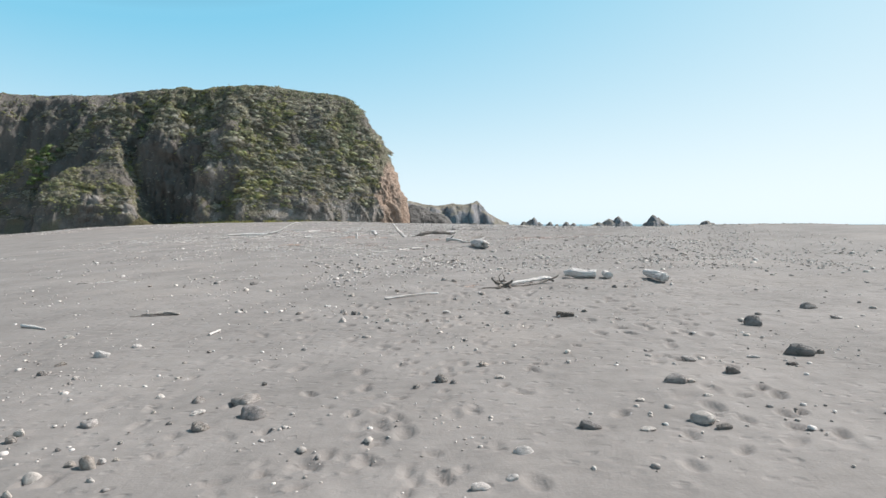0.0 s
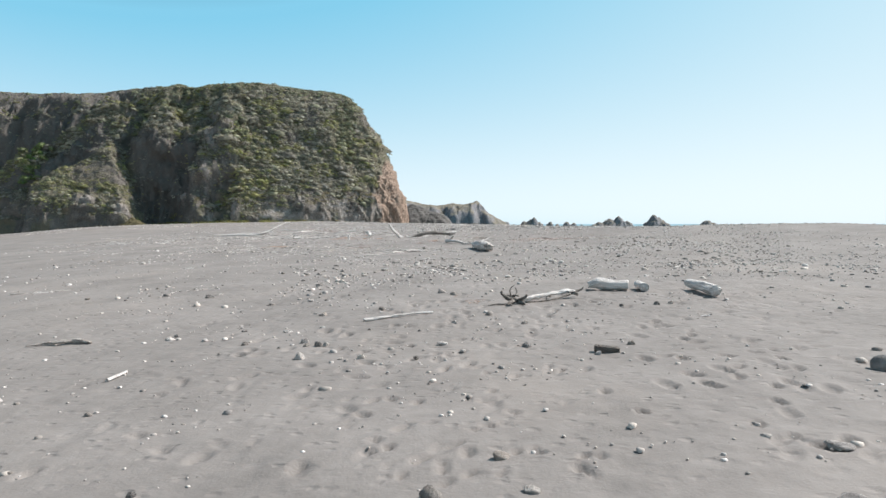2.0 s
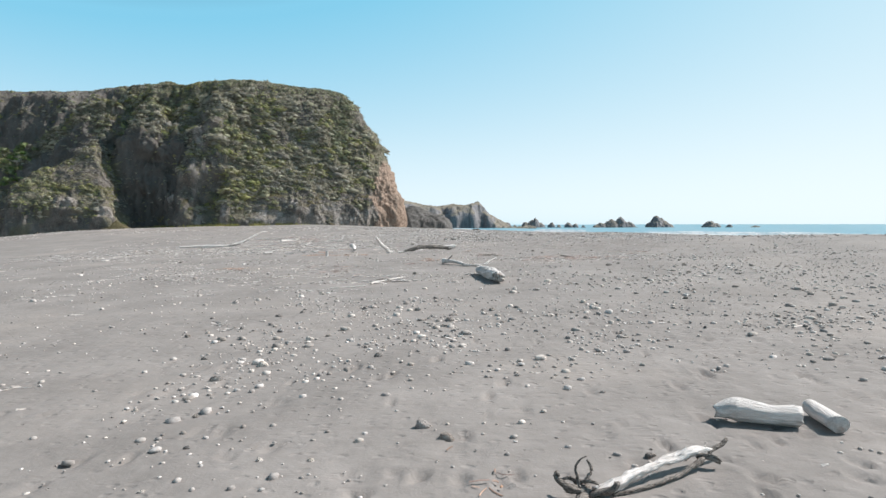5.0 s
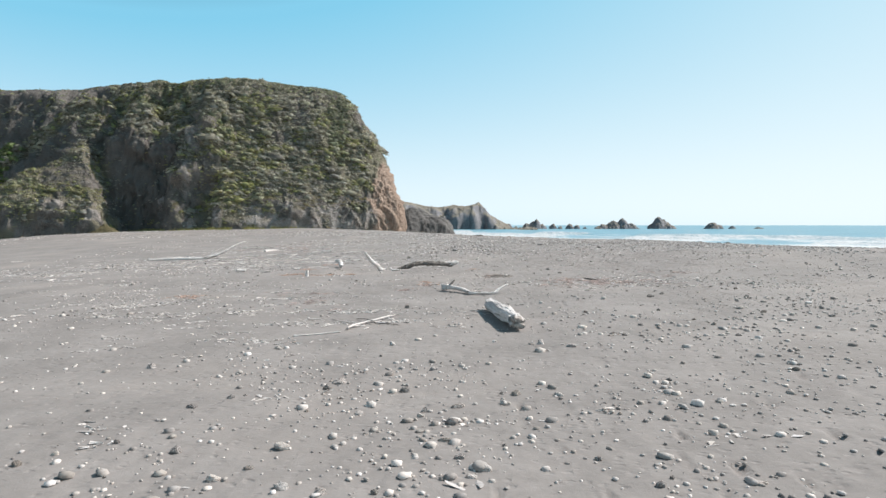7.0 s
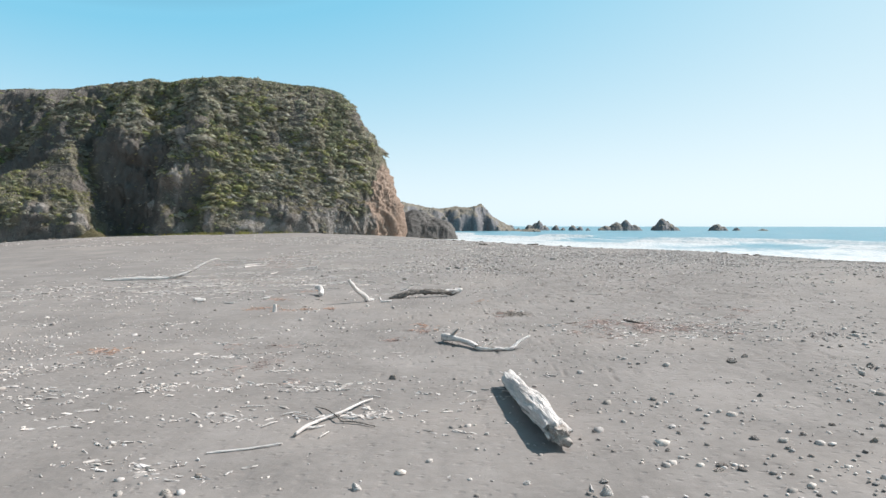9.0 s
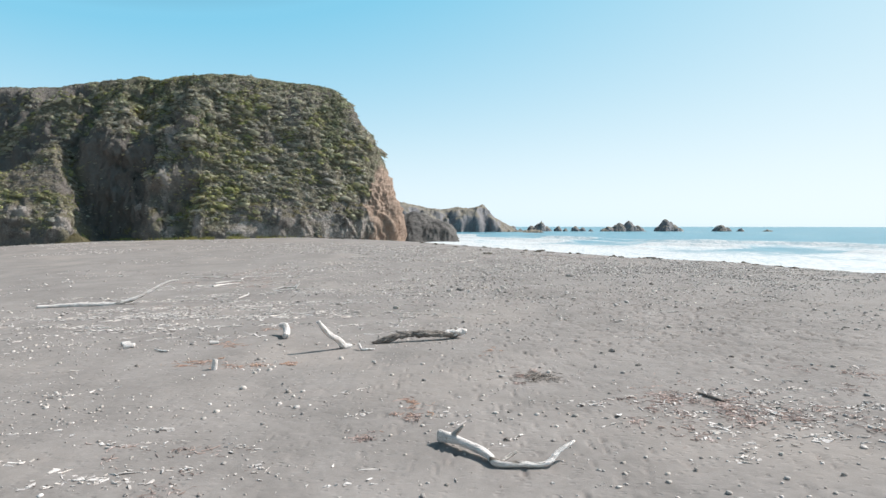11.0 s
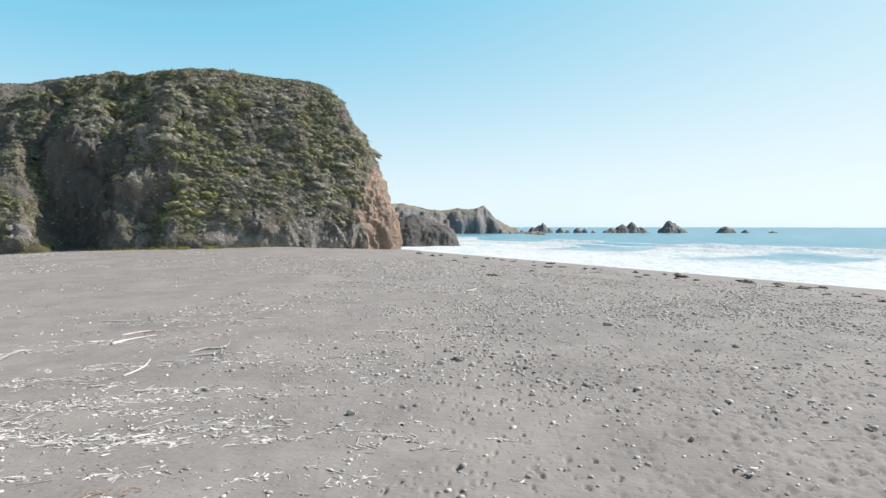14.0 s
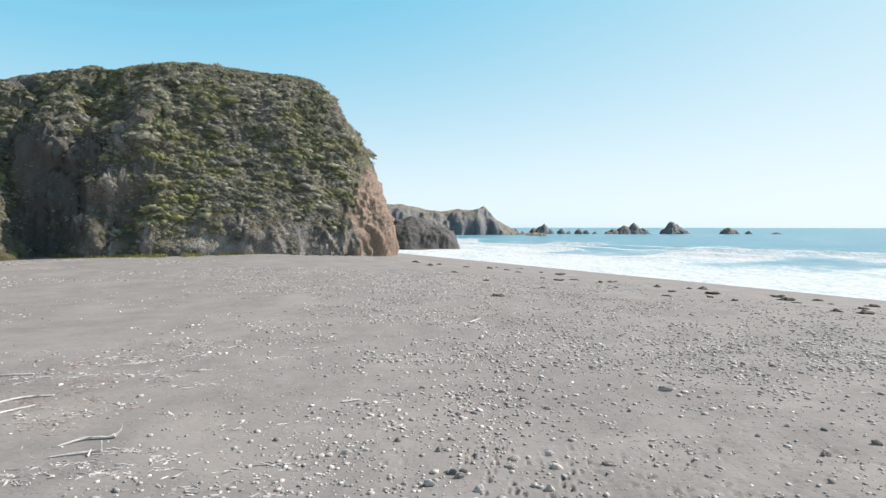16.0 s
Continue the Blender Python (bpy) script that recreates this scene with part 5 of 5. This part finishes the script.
driftwood("driftwood_plank", "grey weathered plank half buried in sand", [([(-8.16, 15.8, 0.02), (-7.7, 15.85, 0.04), (-7.3, 15.95, 0.05), (-6.9, 15.85, 0.04)], [0.015, 0.035, 0.05, 0.04])], material=GREYWOOD, category="plank", rough=0.35, flat=0.7)
driftwood("driftwood_stick", "pale tapered stick lying on the sand", [([(-10.59, 15.27, 0.04), (-10.1, 15.0, 0.035), (-9.67, 14.75, 0.02)], [0.055, 0.04, 0.015])], category="stick", rough=0.1)
driftwood("driftwood_stick", "short white stick on the sand", [([(-5.03, 13.02, 0.03), (-4.95, 13.45, 0.03)], [0.028, 0.024])], category="stick", rough=0.05)
driftwood("driftwood_block", "squared white piece of driftwood", [([(-13.0, 58.3, 0.10), (-12.62, 58.45, 0.10)], [0.12, 0.11])], category="driftwood", rough=0.12, seg=8)
driftwood("driftwood_log", "short bleached log on the sand", [([(-13.35, 58.75, 0.10), (-13.1, 59.0, 0.11)], [0.09, 0.10])], category="log", rough=0.08)
driftwood("driftwood_stick", "grey bent stick on the sand", [([(-11.45, 57.75, 0.05), (-11.0, 57.4, 0.04), (-10.66, 57.25, 0.05)], [0.02, 0.035, 0.04])], category="stick")
driftwood("driftwood_stub", "short white stub standing upright in the sand", [([(-7.72, 54.35, -0.05), (-7.71, 54.4, 0.2), (-7.70, 54.42, 0.36)], [0.10, 0.10, 0.085])], category="driftwood", rough=0.05)
driftwood("driftwood_stick", "short white driftwood chunk among dried weed", [([(-9.53, 58.6, 0.07), (-9.2, 58.72, 0.07)], [0.075, 0.07])], category="stick")
driftwood("driftwood_stick", "thin white stick with a knobbed end", [([(-17.75, 80.3, 0.05), (-17.3, 81.6, 0.05), (-16.5, 82.8, 0.04)], [0.10, 0.06, 0.03])], category="stick")
driftwood("driftwood_stick", "curved thin white stick", [([(-13.4, 73.4, 0.03), (-13.3, 74.9, 0.04), (-13.75, 76.6, 0.06)], [0.04, 0.04, 0.02])], category="stick")
driftwood("driftwood_stick", "white stick with an upturned stub", [([(-12.13, 77.1, 0.03), (-11.2, 77.3, 0.05), (-10.55, 77.45, 0.04)], [0.03, 0.045, 0.04]), ([(-10.6, 77.45, 0.02), (-10.55, 77.4, 0.4)], [0.045, 0.025])],
          category="stick", names=("stem", "stub"))
driftwood("driftwood_branch", "low white branch with a knotted root end", [([(-12.52, 78.1, 0.03), (-11.87, 78.66, 0.06), (-11.1, 78.7, 0.06), (-10.85, 78.8, 0.09)], [0.03, 0.055, 0.05, 0.11]),
                                                                      ([(-10.9, 78.75, 0.05), (-10.72, 78.9, 0.25), (-10.66, 78.9, 0.46)], [0.07, 0.05, 0.02])], category="branch", names=("stem", "root"), rough=0.15)
driftwood("driftwood_stick", "long pale stick lying in drift litter", [([(-18.6, 82.9, 0.05), (-17.79, 83.91, 0.06), (-16.63, 84.3, 0.04)], [0.06, 0.06, 0.03])], category="stick")
driftwood("driftwood_stick", "long straight grey pole in drift litter", [([(-22.6, 87.8, 0.05), (-20.05, 87.95, 0.05)], [0.05, 0.04])], category="stick")
driftwood("driftwood_stick", "short pale peg leaning in the sand", [([(-10.79, 77.0, 0.03), (-10.85, 77.3, 0.14)], [0.03, 0.025])], category="stick")
driftwood("driftwood_stick", "short white stick among pebbles", [([(-3.35, 82.4, 0.04), (-2.65, 82.65, 0.04)], [0.05, 0.035])], category="stick")
driftwood("driftwood_stick", "pale stick lying near the berm's crest", [([(2.6, 100.9, 0.05), (3.46, 102.3, 0.07)], [0.06, 0.04])], category="stick")


def wood_chips(strings, singles, box, seed, weight, name):
    """Bleached flakes and splinters, most of them strung out in wandering lines along the strand."""
    rng = np.random.default_rng(seed)
    heads = scattered(strings, box, rng, weight)
    spots, turns = [scattered(singles, box, rng, weight)], [rng.uniform(-1.5, 1.5, singles)]
    for x, y in heads:
        reach = rng.uniform(0.25, 1.3)
        k = int(rng.uniform(7, 15) * reach) + 4
        u = rng.normal(0, 0.5, k)
        turn, bow = rng.normal(0.12, 0.35), rng.normal(0, 0.25)
        ax, ay = u * reach, bow * u * u * reach + rng.normal(0, 0.05 + 0.05 * reach, k)
        spots.append(np.stack([x + ax * math.cos(turn) - ay * math.sin(turn), y + ax * math.sin(turn) + ay * math.cos(turn)], 1))
        turns.append(turn + rng.normal(0, 0.45, k))
    places, t = np.concatenate(spots), np.concatenate(turns)
    z = ground(places[:, 0], places[:, 1]) + hummocks(places[:, 0], places[:, 1])
    m = len(places)
    ln, wd, th = (0.10 + 0.09 * ramp(places[:, 1], 50, 60)) * np.exp(rng.normal(0, 0.55, m)), 0.019 * np.exp(rng.normal(0, 0.45, m)), rng.uniform(0.008, 0.03, m)
    corners = np.array([(-1, -0.5, 0), (1, -0.25, 0), (0.9, 0.4, 0), (-0.85, 0.5, 0), (-0.9, -0.3, 1), (0.8, -0.2, 0.7), (0.8, 0.3, 0.8), (-0.8, 0.35, 1)])
    quads = np.array([(0, 3, 2, 1), (4, 5, 6, 7), (0, 1, 5, 4), (1, 2, 6, 5), (2, 3, 7, 6), (3, 0, 4, 7)])
    shape = corners[None] + rng.normal(0, 1, (m, 8, 3)) * np.array([0.3, 0.3, 0.14])
    px, py = shape[:, :, 0] * ln[:, None] / 2, shape[:, :, 1] * wd[:, None] * 2
    V = np.stack([places[:, :1] + px * np.cos(t)[:, None] - py * np.sin(t)[:, None], places[:, 1:] + px * np.sin(t)[:, None] + py * np.cos(t)[:, None],
                  z[:, None] + 0.004 + shape[:, :, 2] * th[:, None] + px * rng.normal(0, 0.12, (m, 1))], -1).reshape(-1, 3)
    F = (np.arange(m)[:, None, None] * 8 + quads[None]).reshape(-1, 4)
    tagged(new(name, np_mesh(name, V, F, CHIP, False)), "bleached splinters and flakes of driftwood on the sand", "wood chips", kind="stuff")


def litter(x, y):
    def drift(cx, cy, rx, ry):
        return np.exp(-((x - cx) / rx) ** 2 - ((y - cy) / ry) ** 2)
    rows = ramp(vnoise(x / 5.0, y / 0.9, 0, 59), 0.35, 0.70)
    d = 2.1 * drift(-15, 68, 8, 5) * rows + 0.9 * drift(-6, 64.5, 5, 3) * rows + 0.5 * drift(-12, 75, 7, 5) * rows + 0.3 * drift(-26, 60, 10, 8) * rows
    d = d + 1.0 * drift(-6, 43, 7, 5) * rows + 0.12 * drift(-4, 39.5, 2.5, 1.5) + 1.5 * drift(8.5, 49.2, 2.6, 2.0) + 0.8 * drift(-17, 87, 5, 6) * rows + 0.6 * drift(-6, 47.2, 1.4, 0.4) + 0.5 * drift(-0.5, 49.5, 1.0, 0.4)
    return d + 0.006 + 0.02 * drift(-6, 26, 12, 8)


wood_chips(720, 1500, (-40, 20, 12, 95), 71, litter, "wood_chips")


def weed_patch(x, y, rx, ry, n, height=0.05, long=0.14):
    """A loose tangle of dried weed and twigs, in clumps: places and triangles."""
    rng = np.random.default_rng(int(x * 31 + y * 17) % 10007)
    knots = np.stack([rng.normal(0, rx * 0.55, 6), rng.normal(0, ry * 0.75, 6)], 1)
    c = knots[rng.integers(0, 6, n)] + rng.normal(0, 1, (n, 2)) * np.array([rx, ry]) * np.where(rng.uniform(0, 1, (n, 1)) < 0.7, 0.14, 0.5)
    t, ln = rng.uniform(0, 6.283, n), long * np.exp(rng.normal(0, 0.5, n))
    parts = []
    u = np.linspace(-0.5, 0.5, 5)
    for i in range(n):
        bend = rng.normal(0, 0.35)
        ax, ay = u * ln[i], bend * u * u * ln[i] * 2
        w = rng.uniform(0.006, 0.018)
        px = c[i, 0] + ax * math.cos(t[i]) - ay * math.sin(t[i])
        py = c[i, 1] + ax * math.sin(t[i]) + ay * math.cos(t[i])
        g = ground(x + px, y + py) + hummocks(x + px, y + py)
        pz = g + 0.006 + height * rng.uniform(0, 1) * np.exp(-(c[i, 0] / rx) ** 2 - (c[i, 1] / ry) ** 2) * (1 - 1.2 * u * u)
        sx, sy = -math.sin(t[i]) * w, math.cos(t[i]) * w
        V = np.concatenate([np.stack([px - sx, py - sy, pz], 1), np.stack([px + sx, py + sy, pz], 1), np.stack([px, py, pz + w], 1)])
        F = np.concatenate([[(k + a, k + a + 1, k + b + 1), (k + a, k + b + 1, k + b)] for k in range(4) for a, b in ((0, 10), (10, 5))])
        parts.append((V + np.array([x, y, 0.0]), F))
    return merged(parts)


def weed(label, material, patches, height=0.05, long=0.14):
    v, f = merged([weed_patch(*p, height, long) for p in patches])
    tagged(new("dried_weed", np_mesh("dried_weed", v, f, material)), label, "seaweed", kind="stuff")


RUSTY = mat("rusty_dry_weed", (0.22, 0.128, 0.095), (0.42, 0.275, 0.21), scale=3.0, rough=0.85, bump=0.0, per="island", spread=0.4)
weed("small clumps of rusty orange dried weed on the sand", RUSTY, (
    (-8.4, 55.4, 0.7, 0.4, 90), (-5.2, 55.1, 0.35, 0.35, 90), (-6.3, 54.85, 0.5, 0.3, 40), (-9.0, 58.65, 0.7, 0.4, 60), (-6.9, 61.7, 0.9, 0.4, 40), (-7.4, 54.7, 0.8, 0.3, 40),
    (-11.45, 47.0, 0.6, 0.9, 110), (-0.7, 49.5, 0.5, 0.6, 70), (0.85, 19.1, 0.5, 0.6, 9), (2.2, 56.5, 0.3, 0.4, 25)))
weed("scattered reddish-brown dried weed and twigs on the sand", KELP, (
    (6.3, 49.2, 0.9, 1.2, 130), (7.6, 49.3, 1.2, 1.5, 240), (8.8, 48.6, 1.2, 1.4, 220), (10.0, 49.0, 1.4, 1.3, 110), (7.2, 50.6, 1.6, 0.8, 120), (3.0, 53.0, 0.7, 0.5, 90), (-1.5, 47.9, 0.35, 0.2, 50), (-0.45, 49.0, 0.3, 0.2, 40), (-6.0, 47.2, 1.2, 0.3, 50),
    (-5.5, 44.5, 2.0, 1.5, 80), (12.5, 52, 1.5, 1.2, 100), (-14, 71, 4, 2, 100), (-17, 85, 3, 3, 330), (-21, 91, 3, 3, 260), (-14, 82, 1.6, 2, 150), (-15, 92, 3, 2.4, 140)))
weed("dark twigs and dried weed in a heap", BARK, ((3.35, 53.0, 0.6, 0.4, 80),), 0.10, 0.35)


def wrack(x, y, wide, high, seed):
    """A dark heap of stranded kelp."""
    v, f = ico(3)
    v = v * (1 + 0.85 * fbm(v[:, 0] * 1.9 + seed, v[:, 1] * 1.9, v[:, 2] * 1.9, 4, seed)[:, None])
    v = v * np.array([wide, wide * 0.6, high])
    ob = tagged(new("stranded_kelp", np_mesh("stranded_kelp", v, f, WRACK)), "dark clump of stranded kelp on the sand", "seaweed", group="kelp along the tideline")
    ob.matrix_world = pose(x, y, float(ground(x, y)) + high * 0.15, 0, 0, STONE_RNG.uniform(-25, 25))


for i, (x, y, w) in enumerate([(5.85, 116.5, 0.9), (33.4, 132.1, 1.3), (42.1, 131.5, 1.7), (46.0, 140.4, 1.4), (39.2, 113.2, 1.2), (30.1, 142.2, 1.0), (24.5, 145.4, 0.8), (6.0, 137.2, 0.7), (-2.3, 166.6, 1.0),
                               (16.8, 143.7, 1.1), (50.2, 138.5, 1.0), (52.0, 130.9, 1.2), (28.8, 132.6, 0.8), (-5.3, 176.4, 1.2), (36.8, 113.4, 0.9), (38.2, 146.4, 1.1), (20, 160, 1.2), (9, 172, 1.1),
                               (45, 122, 0.8), (2, 150, 0.7), (12, 128, 0.6), (31, 121, 0.8)]):
    wrack(x, y, w * 0.55, 0.2 * w, 200 + i)
for i in range(26):
    s_in, along = STONE_RNG.uniform(33, 58), STONE_RNG.uniform(-140, -45)
    wrack(22 + s_in * SHORE_N[0] + along * SHORE_T[0], 245 + s_in * SHORE_N[1] + along * SHORE_T[1], STONE_RNG.uniform(0.25, 0.6), STONE_RNG.uniform(0.06, 0.16), 240 + i)
weed("reddish-brown dried weed strewn along the berm", KELP, ((14, 118, 4, 2.5, 130), (22, 116, 5, 2.5, 150), (-4, 152, 5, 3, 120), (8, 110, 4, 2.5, 110)), 0.08, 0.4)

# ---- at the foot of the headland ----
def rubble_cone():
    """A pale fan of fallen rubble."""
    xs, ys = np.arange(-4.5, 4.6, 0.25), np.arange(-3.5, 3.6, 0.25)
    X, Y = np.meshgrid(xs, ys)
    d = np.hypot(X / 4.0, Y / 3.0)
    Z = 2.6 * np.clip(1 - d, -0.2, 1) ** 1.0 + 0.35 * fbm(X / 1.1, Y / 1.1, 0, 4, 131) * (d < 1.1)
    V = np.stack([X, Y, Z], -1).reshape(-1, 3)
    ob = tagged(new("rubble_cone", np_mesh("rubble_cone", V, grid_faces(len(ys), len(xs)), ROCK)), "grey cone of rubble at the cliff's foot", "rubble")
    ob.location = (-88.6, 178.2, float(ground(-88.6, 178.2)) - 0.3)


rubble_cone()
BOULDER_RNG = random.Random(8)
BOULDER_MESHES = [np_mesh("boulder", *stone_shape(300 + i, 3, 9, 0.0), ROCK) for i in range(5)]
for k in range(26):
    x = BOULDER_RNG.choice((BOULDER_RNG.uniform(-50, -21), BOULDER_RNG.uniform(-36, -20), BOULDER_RNG.uniform(-112, -86)))
    y = (176.0 if x < -80 else float(np.interp(x, BASE_X, BASE_Y))) - 0.4 - abs(BOULDER_RNG.gauss(0, 1.3))
    w = min(1.7, 0.65 * math.exp(BOULDER_RNG.gauss(0, 0.45)))
    h = w * BOULDER_RNG.uniform(0.45, 0.75)
    boulder = tagged(new("boulder", BOULDER_RNG.choice(BOULDER_MESHES)), "grey-brown fallen boulder at the cliff's foot", "boulder", group="boulders below the cliff")
    boulder.matrix_world = pose(x, y, float(ground(x, y)) + 0.2 * h, BOULDER_RNG.uniform(-15, 15), BOULDER_RNG.uniform(-15, 15), BOULDER_RNG.uniform(0, 360)) @ Matrix.Diagonal((w, w * 0.75, h, 1))
GRASS = mat("dry_grass", (0.20, 0.19, 0.06), (0.40, 0.35, 0.13), scale=0.6, rough=0.8, bump=0.0, per="island", spread=0.35, leaf=0.3)


def grass_strip():
    """Yellow-green turf along the cliff's foot, blade by blade."""
    rng = np.random.default_rng(33)
    n = 9000
    x = np.where(rng.uniform(0, 1, n) < 0.6, rng.normal(-55, 6, n), rng.normal(-80, 8, n))
    foot = np.interp(x, BASE_X, BASE_Y)
    y = foot - np.abs(rng.normal(0, 1.3, n)) + 0.8
    keep = vnoise(x / 3.0, y / 2.0, 0, 35) > 0.38
    x, y = x[keep], y[keep]
    n = len(x)
    z = np.maximum(ground(x, y), headland_height(x, y) - 0.5)
    z = np.where(z > ground(x, y) + 3, ground(x, y), z)
    t, h, w = rng.uniform(0, 6.283, n), rng.uniform(0.25, 0.8, n), rng.uniform(0.04, 0.10, n)
    c, s = np.cos(t), np.sin(t)
    V = np.stack([np.stack([x - c * w, y - s * w, z - 0.05], 1), np.stack([x + c * w, y + s * w, z - 0.05], 1),
                  np.stack([x + rng.normal(0, 0.2, n), y + rng.normal(0, 0.2, n), z + h], 1)], 1).reshape(-1, 3)
    tagged(new("grass", np_mesh("grass", V, np.arange(3 * n).reshape(-1, 3), GRASS, False)), "yellow-green dry grass along the cliff's foot", "grass", kind="stuff")


grass_strip()


def bright_bush():
    """A fresh green bush on the ridge."""
    rng = np.random.default_rng(3)
    parts = []
    for _ in range(38):
        x, y = -133.5 + rng.normal(0, 1.9), 204 + rng.normal(0, 1.2)
        v, f = bush_shape(int(rng.integers(1, 99)), 2, 40)
        r = rng.uniform(0.6, 1.3)
        parts.append((v * r + np.array([x, y, float(headland_height(x, y)) + 0.8]), f))
    v, f = merged(parts)
    base = v.mean(0)
    ob = tagged(new("bush", np_mesh("bush", v - base, f, BRIGHT)), "fresh bright green bush on the ridge", "bush")
    ob.location = base


bright_bush()
